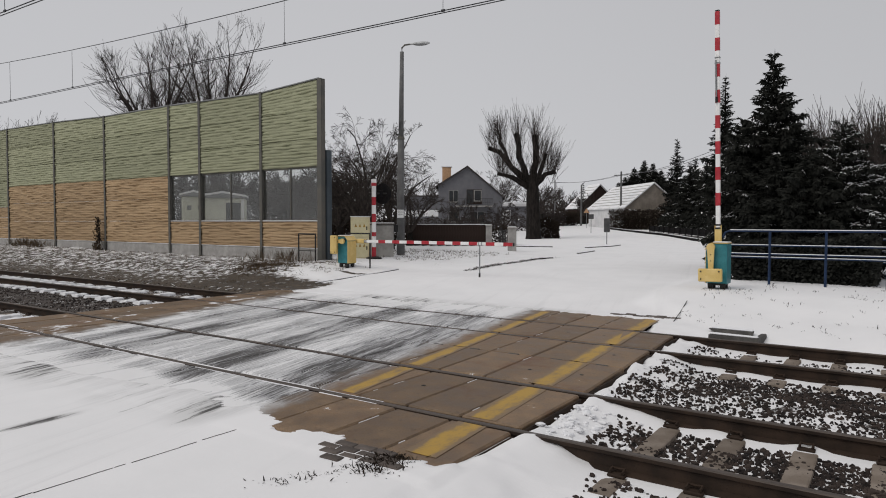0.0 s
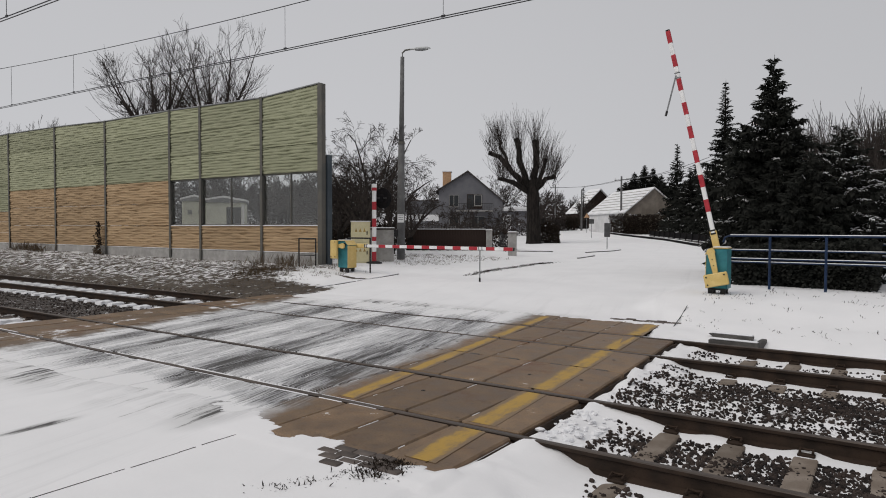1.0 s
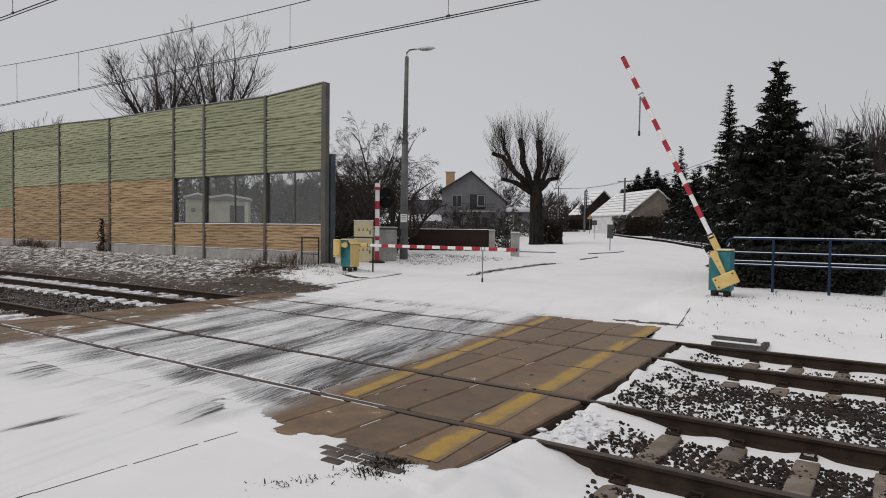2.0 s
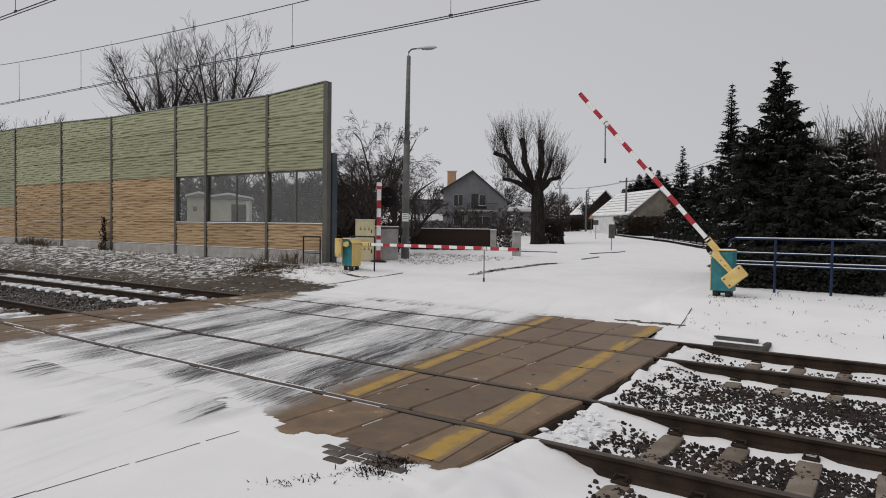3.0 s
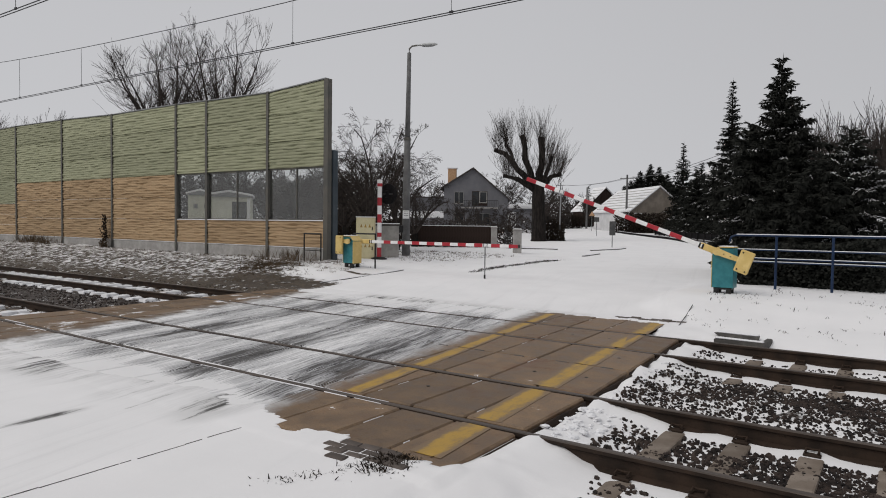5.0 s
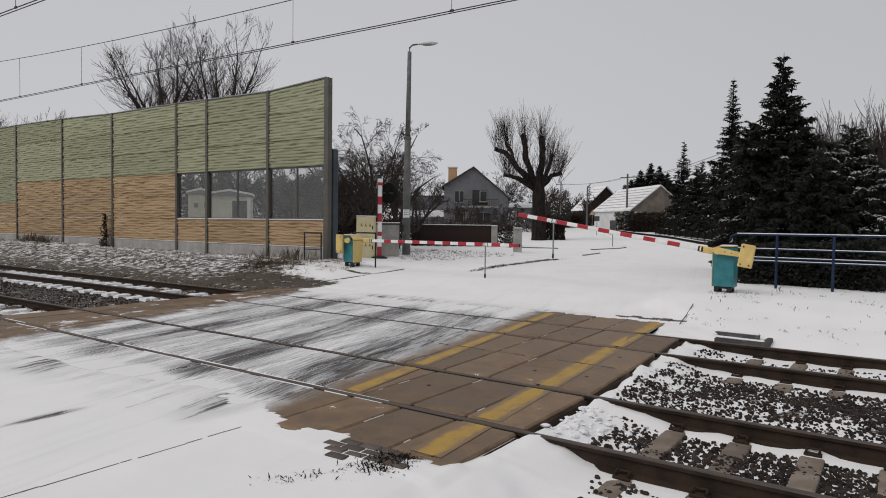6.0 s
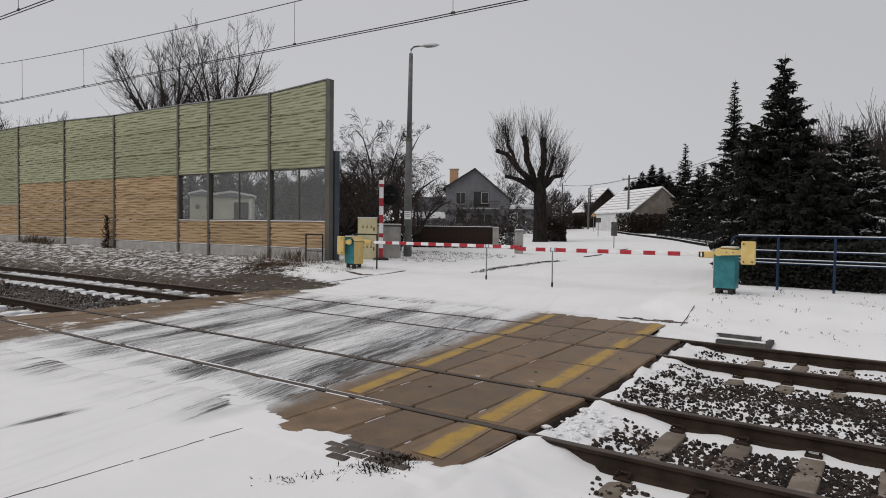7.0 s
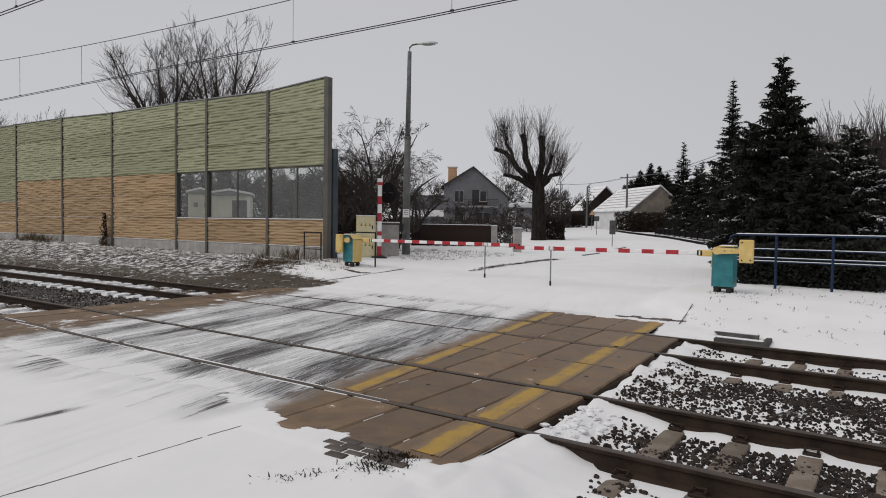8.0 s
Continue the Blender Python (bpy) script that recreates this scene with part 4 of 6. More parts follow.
def bare_tree(at, height, seed, label, stems=1, depth=4, trunk=0.16, fork=0.25, spread=0.75, droop=0.0, kids=(3, 5), up=0.18, thin=0.008, name="bare_tree"):
    e = thing(name, at, label, "tree")
    rnd = random.Random(seed)
    fz = height * fork
    g = Geo().tube([(0, 0, -0.2), (0.03, 0, fz * 0.5), (0, 0.04, fz)], [trunk * 1.25, trunk, trunk * 0.85], 9)
    part("trunk", g, M_BARK, e, smooth=True)
    g = Geo()
    unit = (height - fz) / 2.75
    for s in range(stems):
        a = 2 * math.pi * (s + rnd.random() * 0.6) / stems
        d = Vector((math.cos(a) * spread, math.sin(a) * spread, 1.0)) if stems > 1 else Vector((0.05, 0, 1))
        branchy(g, rnd, Vector((0, 0, fz - 0.1)), d, unit, trunk * (0.7 if stems > 1 else 0.85), depth, 0.28, up, kids, thin, droop, spread)
    part("crown", g, M_TWIG, e, "bare tangled branches")
    return e


def spruce_meshes(height, radius, seed, snow=0.15, dens=1.0, low=0.03, spray=1.0, full=1.0):
    """Trunk and needle-clad branches in drooping whorls; thin snow lies on some twigs."""
    rnd = random.Random(seed)
    trunk = Geo().tube([(0, 0, -0.2), (0, 0, height * 0.6), (0, 0, height)], [radius * 0.07 + 0.04, radius * 0.04 + 0.02, 0.012], 7)
    g = Geo()

    def frond(p, d, ln, wd, mi, up):
        side = d.cross(Vector((0, 0, 1)))
        if side.length < 1e-3:
            side = Vector((1, 0, 0))
        side.normalize()
        nrm = side.cross(d).normalized()
        tip = p + d * ln
        m = p + d * ln * 0.45 + nrm * up
        g.add([p, m + side * wd - nrm * wd * 0.5, tip, m - side * wd - nrm * wd * 0.5, m + nrm * wd * 0.25],
              [(0, 1, 4), (1, 2, 4), (2, 3, 4), (3, 0, 4)], mi)
    z = height * low
    while z < height * 0.985:
        t = z / height
        env = radius * min((1 - t) ** 1.02 * full, 1.0) * (0.88 + 0.3 * noise.noise((seed * 3.1, z * 1.3, 0.0)))
        n = max(5, int((6 + 10 * (1 - t)) * dens))
        off = rnd.uniform(0, 6.28)
        for k in range(n):
            a = off + 2 * math.pi * k / n + rnd.uniform(-0.25, 0.25)
            ln = max(env * rnd.uniform(0.45, 1.08), 0.1)
            out = Vector((math.cos(a), math.sin(a), 0))
            m = max(3, int(ln / (0.125 * spray)))
            laden = rnd.random() < snow * 1.3
            p = Vector((0, 0, z + rnd.uniform(-0.24, 0.24)))
            slope = 0.18 + 0.5 * t + rnd.uniform(-0.26, 0.30)
            for i in range(1, m + 1):
                f = i / m
                q = p + out * ln * f + Vector((0, 0, ln * (slope * f - 0.30 * f * f)))
                for sgn in (-1, 1):
                    sd = Vector((-out.y, out.x, 0)) * sgn
                    d = (out * rnd.uniform(0.4, 1.0) + sd * rnd.uniform(0.5, 1.1) + Vector((0, 0, rnd.uniform(-0.65, 0.3)))).normalized()
                    tl = (0.14 + 0.30 * (1 - 0.55 * f) * min(ln, 1.6)) * rnd.uniform(0.7, 1.25) * (0.25 + 0.75 * spray)
                    frond(q, d, tl, tl * (0.24 if spray > 0.5 else 0.15), 0, 0.02)
                    if spray < 0.5:
                        d2 = (d + Vector((rnd.gauss(0, 0.5), rnd.gauss(0, 0.5), rnd.gauss(0.1, 0.35)))).normalized()
                        frond(q + d * tl * 0.3, d2, tl * 0.8, tl * 0.11, 0, 0.015)
                    if laden and rnd.random() < 0.25 + 0.6 * f:
                        frond(q + Vector((0, 0, 0.025)), d, tl * 0.85, tl * (0.15 if spray > 0.5 else 0.085), 1, 0.03)
                if i % 2 == 0 or spray < 0.5:
                    d = (out * rnd.uniform(-0.1, 0.5) + Vector((rnd.uniform(-0.4, 0.4), rnd.uniform(-0.4, 0.4), -0.9))).normalized()
                    tl = (0.16 + 0.24 * min(ln, 1.5) * (1 - 0.5 * f)) * rnd.uniform(0.6, 1.25) * (0.4 + 0.6 * spray)
                    frond(q, d, tl, tl * 0.28, 0, 0.02)
                d = (out + Vector((0, 0, rnd.uniform(-0.35, 0.25)))).normalized()
                frond(q, d, (0.12 + 0.18 * spray) * rnd.uniform(0.7, 1.2), 0.03 + 0.045 * spray, 0, 0.02)
        z += (0.17 + 0.11 * (1 - t)) / dens * (0.6 + height / 16)
    frond(Vector((0, 0, height * 0.965)), Vector((0.03, 0, 1)).normalized(), 0.05 * height + 0.1, 0.03, 0, 0)
    for k in range(5):
        frond(Vector((0, 0, height * (0.97 - 0.012 * k))), Vector((math.cos(k * 2.4) * 0.5, math.sin(k * 2.4) * 0.5, 0.8)).normalized(), 0.22, 0.03, 0, 0)
    return trunk.mesh("trunk", M_BARK), g.mesh("crown", M_NEEDLE, M_SNOW)


def spruce(at, height, radius, seed, label, snow=0.15, dens=1.0, low=0.03, group="", full=1.0):
    e = thing("spruce", at, label, "spruce", group)
    t, c = spruce_meshes(height, radius, seed, snow, dens, low, 0.36 if at[1] < 25 else 0.8, full)
    part("trunk", t, M_BARK, e)
    part("crown", c, M_NEEDLE, e, "dark needles with a dusting of snow")
    return e


def linden():
    """An old pollarded tree: thick cut limbs with sprays of upright shoots."""
    e = thing("pollarded_tree", (-25.3, 49.95, 0.45), "old pollarded linden with thick cut limbs and upright shoots", "tree")
    rnd = random.Random(11)
    k = 0.0484
    ax, ay = 0.892, 0.452

    def w(px, py, dep=0.0):
        u = (px - 944) * k
        return Vector((u * ax - dep * ay, u * ay + dep * ax, (432 - py) * k))
    g = Geo().tube([w(948, 437), w(948, 425), w(947, 390), w(946, 350), w(946, 318)], [0.78, 0.64, 0.57, 0.53, 0.38], 14)
    part("trunk", g, M_BARK, e, smooth=True)
    limbs = [([(940, 338, 0), (920, 314, 0.3), (902, 294, 0.5), (886, 276, 0.5), (868, 270, 0.4)], 0.32, 0.17),
             ([(942, 334, 0), (932, 312, -0.3), (922, 288, -0.5), (917, 248, -0.5)], 0.31, 0.24),
             ([(948, 330, 0), (951, 296, 0.2), (949, 249, 0.3)], 0.36, 0.27),
             ([(952, 334, 0), (968, 316, 0.6), (984, 312, 0.9)], 0.26, 0.17),
             ([(938, 340, 0), (912, 324, -0.8), (886, 318, -1.2)], 0.25, 0.15),
             ([(950, 334, 0), (958, 316, -1.0), (968, 285, -1.5)], 0.23, 0.13),
             ([(900, 292, 0.5), (893, 268, 0.9), (890, 250, 1.0)], 0.19, 0.12)]
    shoots = Geo()
    for pts, r0, r1 in limbs:
        ps = [w(*p) for p in pts]
        r0, r1 = r0 * 0.92, r1 * 0.95
        full_ps = [ps[0]]
        for q0, q1 in zip(ps, ps[1:]):
            full_ps += [q0.lerp(q1, 0.5) + Vector((rnd.gauss(0, 0.11), rnd.gauss(0, 0.11), rnd.gauss(0, 0.08))), q1]
        ps = full_ps
        rr = [r0 + (r1 - r0) * i / (len(ps) - 1) for i in range(len(ps))]
        rr = [v * rnd.uniform(0.88, 1.14) for v in rr]
        rr[-1] *= 1.12
        part("limb", Geo().tube(ps, rr, 10), M_BARK, e)
        for i in range(70):
            t = rnd.uniform(0.35, 1.0) ** 0.6 * (len(ps) - 1)
            a = min(int(t), len(ps) - 2)
            p = ps[a].lerp(ps[a + 1], t - a)
            out = Vector((p.x, p.y, 0)) * 0.10
            d = Vector((rnd.gauss(0, 0.42), rnd.gauss(0, 0.42), 1)) + out
            branchy(shoots, rnd, p, d, rnd.uniform(0.8, 1.9), rnd.uniform(0.010, 0.017), 1, 0.16, 0.30, (2, 4), 0.007, 0, 0.4)
    for i in range(110):
        p = w(rnd.uniform(886, 990), rnd.uniform(300, 335), rnd.uniform(-1, 1))
        out = Vector((p.x, p.y, 0)) * 0.08
        branchy(shoots, rnd, p, Vector((rnd.gauss(0, 0.4), rnd.gauss(0, 0.4), 0.9)) + out, rnd.uniform(0.6, 1.4), 0.020, 1, 0.18, 0.25, (1, 3), 0.010, 0, 0.5)
    part("shoot_growth", shoots, M_TWIG, e, "upright bare shoots")


linden()

# dark spruces behind the blue railing
SP = "spruces beside the road"
spruce((-3.04, 21.8, 0.36), 6.5, 1.75, 3, "tall dark spruce dusted with snow behind the blue railing", 0.14, 1.35, 0.02, SP, 1.75)
spruce((-1.2, 20.9, 0.36), 4.2, 1.7, 5, "broad spruce with snow-laden boughs behind the blue railing", 0.62, 1.3, 0.02, SP, 1.7)
spruce((0.3, 22.6, 0.36), 4.7, 1.9, 8, "broad spruce with snow-laden boughs behind the blue railing", 0.62, 1.2, 0.16, SP, 1.7)
spruce((-4.15, 23.6, 0.36), 4.75, 1.25, 12, "dense rounded dark spruce behind the blue railing", 0.34, 1.5, 0.02, SP, 3.2)
spruce((-1.9, 20.0, 0.36), 3.3, 1.4, 14, "low dense spruce behind the blue railing", 0.015, 1.4, 0.01, SP, 2.0)
spruce((-2.75, 20.6, 0.36), 3.2, 1.15, 15, "low dense spruce behind the blue railing", 0.015, 1.4, 0.01, SP, 2.0)
for x, y, h, r, seed, snow, dens, label in (
        (-13.0, 64.5, 14.6, 3.6, 21, 0.03, 1.0, "slender spruce with sparse boughs by the road"),
        (-11.9, 66.9, 7.6, 3.0, 22, 0.06, 1.2, "dense young spruce by the road"),
        (-15.2, 67.5, 6.9, 3.2, 23, 0.14, 1.2, "snow-dusted young spruce by the road"),
        (-17.0, 68.5, 7.0, 2.7, 24, 0.14, 1.1, "snow-dusted young spruce by the road"),
        (-13.6, 63.8, 6.4, 2.7, 26, 0.14, 1.2, "dark garden spruce dusted with snow beside the road"),
        (-17.9, 72.2, 6.0, 2.8, 27, 0.12, 1.2, "dark garden spruce dusted with snow beside the road"),
        (-19.9, 75.5, 5.2, 2.8, 28, 0.12, 1.2, "dark garden spruce dusted with snow beside the road"),
        (-20.9, 78.2, 10.5, 3.0, 31, 0.04, 0.9, "slender spruce in a roadside garden"),
        (-18.9, 78.4, 8.2, 2.9, 32, 0.10, 1.0, "dark spruce in a roadside garden"),
        (-18.4, 76.8, 6.6, 3.2, 33, 0.10, 1.1, "dark snow-dusted spruce in a roadside garden"),
        (-16.0, 70.2, 5.4, 3.0, 25, 0.12, 1.2, "dark garden spruce dusted with snow beside the road"),
        (-21.0, 82.2, 6.4, 2.8, 34, 0.10, 1.0, "dark spruce in a roadside garden")):
    spruce((x, y, zg(x, y)), h, r, seed, label, snow, dens, 0.03, SP)
for i, (x, y, h, r) in enumerate(((-35.2, 106.3, 9.2, 2.2), (-34.3, 108.6, 10.4, 2.4), (-32.7, 108.1, 9.9, 2.4), (-31.2, 107.4, 8.6, 2.4), (-36.8, 106.5, 7.6, 2.0), (-29.6, 108.0, 7.4, 2.6), (-38.2, 107.5, 6.9, 2.0))):
    spruce((x, y, 1.9), h, r, 41 + i, "distant dark spruce behind the white house", 0.03, 1.5, 0.05, SP, 2.4)
spruce((-43.5, 105.0, 1.6), 7.2, 2.0, 44, "distant slender spruce beside the road", 0.05, 0.5, 0.05, SP)
spruce((-49.9, 33.3, 0.5), 12.4, 2.0, 51, "dark spruce standing behind the noise barrier", 0.03, 0.5, 0.3, "")

# bare trees
def fan_tree(at, height, seed, label, fork, trunk, stems, tilt, spread=0.42):
    """A bare tree with steep main limbs that carry many fine, upswept side branches."""
    e = thing("bare_tree", at, label, "tree")
    r = random.Random(seed)
    fz = height * fork
    part("trunk", Geo().tube([(0, 0, -0.2), (0.04, 0, fz * 0.5), (0, 0.05, fz)], [trunk * 1.3, trunk, trunk * 0.9], 9), M_BARK, e, smooth=True)
    g = Geo()
    for s in range(stems):
        a = 2 * math.pi * (s + 0.5 * r.random()) / stems
        k = spread * r.uniform(0.6, 1.3)
        d = Vector((math.cos(a) * k + tilt[0], math.sin(a) * k + tilt[1], 1.0)).normalized()
        ln = (height - fz) * r.uniform(0.8, 1.0)
        n = 9
        pts, rad = [], []
        p = Vector((0, 0, fz - 0.15))
        for i in range(n + 1):
            pts.append(p.copy())
            rad.append(trunk * 0.62 * (1 - i / n) ** 1.1 + 0.012)
            d = (d + Vector((r.gauss(0, 0.07), r.gauss(0, 0.07), 0.03))).normalized()
            p = p + d * ln / n
        g.tube(pts, rad, 6, caps=False)
        for b in range(26):
            t = r.uniform(0.12, 0.98)
            i = min(int(t * n), n - 1)
            q = pts[i].lerp(pts[i + 1], t * n - i)
            ax = (pts[i + 1] - pts[i]).normalized()
            sd = ax.orthogonal().normalized()
            sd.rotate(Matrix.Rotation(r.uniform(0, 6.28), 3, ax))
            branchy(g, r, q, ax * 0.75 + sd * r.uniform(0.6, 1.1), ln * r.uniform(0.14, 0.32) * (1.15 - 0.75 * t), max(rad[i] * 0.4, 0.012), 2, 0.20, 0.2, (2, 4), 0.009, 0.0, 0.6)
    part("crown", g, M_TWIG, e, "bare upswept branches")


fan_tree((-50.9, 31.7, 0.5), 17.0, 61, "large bare tree behind the noise barrier", 0.46, 0.26, 8, (-0.08, -0.10), 0.62)
fan_tree((-48.4, 35.4, 0.5), 18.0, 63, "large bare tree behind the noise barrier", 0.46, 0.26, 8, (0.02, 0.04), 0.55)
spread_tree((-36.0, 27.5, 0.4), 5.6, 66, "dark bare tree behind the noise barrier", 0.2, 0.16, 7, 0.8, 0.05, 0.04, 7, 0.012)
spread_tree((-41.0, 29.5, 0.4), 6.0, 67, "dark bare tree behind the noise barrier", 0.2, 0.16, 7, 0.8, 0.05, 0.04, 7, 0.012)
spread_tree((-31.0, 28.6, 0.4), 5.2, 68, "dark bare tree behind the noise barrier", 0.2, 0.16, 7, 0.8, 0.05, 0.04, 7, 0.012)
fan_tree((-62.0, 26.0, 0.5), 11.6, 64, "bare treetop showing over the noise barrier", 0.35, 0.2, 5, (0, 0), 0.6)
fan_tree((-68.0, 23.5, 0.5), 11.6, 65, "bare treetop showing over the noise barrier", 0.35, 0.2, 5, (0, 0), 0.6)
for i, (x, y, h, s) in enumerate([(-20.6, 23.2, 7.4, 71), (-22.6, 23.8, 7.4, 72), (-21.6, 26.6, 6.8, 73), (-24.2, 31.6, 4.9, 74), (-25.4, 28.5, 7.0, 75)]):
    spread_tree((x, y, 0.36), h * 0.88, s, "tangled bare fruit tree behind the roadside fence", 0.22, 0.18, 8, 1.0, 0.13, 0.36, 7, 0.0065, "fruit_tree", 3, 0.10, (0.36, 0.56), (0.6, 1.1))
for i, (x, y, h, s) in enumerate([(-55.0, 82.0, 8.0, 81), (-38.0, 78.0, 6.5, 82), (-46.0, 92.0, 7.5, 83), (-66.0, 90.0, 9.0, 84), (-52.0, 118.0, 7.0, 86), (-60.0, 130.0, 9.0, 87), (-58.0, 140.0, 8.0, 88), (-74.0, 84.0, 8.0, 89), (-39.6, 106.5, 6.2, 105), (-38.0, 108.8, 6.4, 106), (-41.4, 100.0, 5.4, 107)]):
    bare_tree((x, y, 1.2 + 0.01 * y), h, s, "distant bare garden tree among the houses", 5, 3, 0.2, 0.2, 0.8, 0.0, (3, 5), 0.12, 0.022)
for i, (x, y, h, s) in enumerate([(-3.3, 33.8, 6.8, 91), (-2.2, 34.2, 7.4, 92), (-1.2, 34.0, 7.2, 93), (-0.2, 35.0, 7.4, 94), (-2.7, 36.0, 7.4, 95), (-1.7, 35.2, 7.6, 96), (0.4, 33.6, 7.2, 97), (-3.0, 34.6, 7.0, 98), (0.9, 35.0, 7.4, 99), (-2.0, 33.2, 7.5, 101), (-0.7, 33.4, 7.6, 102), (0.2, 34.4, 7.8, 103), (1.4, 34.0, 7.6, 104)]):
    bare_tree((x, y, 0.3), h, s, "tall bare shrub behind the spruces", 9, 3, 0.10, 0.08, 0.30, 0.0, (3, 4), 0.32, 0.008, "bare_shrub")


# ---- overhead line ----
def overhead_line(y, zc, x0, x1, label, droppers, sag):
    e = thing("overhead_line", (0, y, 0), label, "overhead wire", "overhead lines above the tracks")

    def zm(x):
        return zc + 0.96 + sag * (x + 5.0) ** 2
    g = Geo().tube([(x, 0, zc + 0.012 * max(-5 - x, 0)) for x in np.linspace(x0, x1, 20)], 0.011, 5)
    part("contact_wire", g, M_WIRE, e)
    g = Geo().tube([(x, 0.05, zc + 0.012 * max(-5 - x, 0) - 0.02) for x in np.linspace(x0, x1, 20)], 0.010, 5)
    part("contact_wire", g, M_WIRE, e)
    g = Geo().tube([(x, 0, zm(x)) for x in np.linspace(x0, x1, 40)], 0.010, 5)
    part("messenger_wire", g, M_WIRE, e)
    for x in droppers:
        za = zc + 0.012 * max(-5 - x, 0)
        part("dropper", Geo().tube([(x, 0, za), (x, 0, zm(x))], 0.006, 4), M_WIRE, e)
        part("clamp", Geo().box(x - 0.04, x + 0.04, -0.012, 0.012, za - 0.012, za + 0.03), M_WIRE, e)


overhead_line(10.10, 5.70, -60, 30, "thin contact and messenger wires with droppers", [-40, -36, -32, -28.5, -24.74, -20.56, -15.9, -11.22, -6.95, -2.6, 1.5, 6], 0.00145)
overhead_line(5.78, 5.78, -60, 30, "thin contact and messenger wires over the near track", [-28, -23.5, -19.0, -14.3, -10, -5.5, -1], 0.00145)


# ---- street lamp ----
def street_lamp():
    e = thing("street_lamp", (-17.57, 22.31, 0.3), "grey concrete street lamp with a short arm and oval head", "street lamp")
    part("pole", Geo().tube([(0, 0, -0.2), (0.0, 0, 2.9), (0.02, 0, 5.2)], [0.185, 0.16, 0.135], 14), M_LAMPPOLE, e, smooth=True)
    part("upper_pole", Geo().tube([(0.02, 0, 5.2), (0.05, 0.02, 8.85)], [0.115, 0.085], 14), M_LAMPPOLE, e, smooth=True)
    part("collar", Geo().tube([(0.02, 0, 5.12), (0.02, 0, 5.24)], 0.15, 14), M_POST, e)
    dx, dy = 0.80, 0.60
    part("arm", Geo().tube([(0.05, 0.02, 8.8), (0.05, 0.02, 9.02), (0.05 + 0.12 * dx, 0.02 + 0.12 * dy, 9.14), (0.05 + 0.42 * dx, 0.02 + 0.42 * dy, 9.19)], 0.036, 8), M_POST, e)
    bm = bmesh.new()
    bmesh.ops.create_uvsphere(bm, u_segments=16, v_segments=10, radius=1)
    for v in bm.verts:
        taper = 0.72 + 0.28 * v.co.x
        v.co = Vector((v.co.x * 0.48, v.co.y * 0.16 * taper, v.co.z * (0.12 if v.co.z > 0 else 0.05) * taper))
    head = part("head", bm, M_LAMPHEAD, e, "pale oval lamp housing", at=pose(0.05 + 0.74 * dx, 0.02 + 0.74 * dy, 9.20, 0, -4, math.degrees(math.atan2(dy, dx))), smooth=True)
    bm = bmesh.new()
    bmesh.ops.create_uvsphere(bm, u_segments=14, v_segments=8, radius=1)
    for v in bm.verts:
        v.co = Vector((0.08 + v.co.x * 0.30, v.co.y * 0.11, -0.03 + v.co.z * 0.05))
    part("diffuser", bm, M_GALV, head, "grey glass bowl", smooth=True)
    part("notice", Geo().box(-0.15, 0.13, -0.19, -0.175, 1.75, 2.1, bevel=0.004), M_WHITE, e, "small white paper notice", at=pose(0, 0, 0, 0, 0, 38))
    for z in (2.03, 1.95, 1.87):
        part("text_bar", Geo().box(-0.11, 0.09, -0.193, -0.191, z, z + 0.02), M_SIGNBACK, e, at=pose(0, 0, 0, 0, 0, 38))


street_lamp()


# ---- red and white post with signal ----
def signal_post():
    e = thing("warning_post", (-16.38, 19.15, zg(-16.38, 19.15)), "red and white banded crossing signal post on a dark base", "signal post")
    for z0, z1, red in [(0.08, 0.45, 1), (0.45, 0.86, 0), (0.86, 1.02, 1), (1.02, 1.40, 0), (1.40, 1.72, 1), (1.72, 2.05, 0), (2.05, 2.36, 1), (2.36, 2.78, 0), (2.78, 2.9, 1), (2.9, 3.04, 0)]:
        part("band", Geo().tube([(0, 0, z0), (0, 0, z1)], 0.085 if z1 < 2.9 else 0.10, 14, caps=True), M_RED if red else M_WHITE, e)
    part("base", Geo().tube([(0, 0, -0.08), (0, 0, 0.05), (0, 0, 0.09)], [0.32, 0.3, 0.14], 16), M_BLACK, e, "dark round base")
    g = Geo().tube([(0.42, 0.30, 2.45), (0.42, 0.36, 2.45)], 0.40, 24)
    board = part("backing_disc", g, M_TARRED, e, "black round signal backing seen from behind", at=(-0.28, 0.02, 0.05))
    part("lamp_body", Geo().tube([(0.42, 0.12, 2.45), (0.42, 0.299, 2.45)], [0.13, 0.15], 14), M_TARRED, board)
    part("bracket", Geo().tube([(0, 0.06, 2.5), (0.38, 0.30, 2.5)], 0.03, 8), M_BLACK, e)


signal_post()


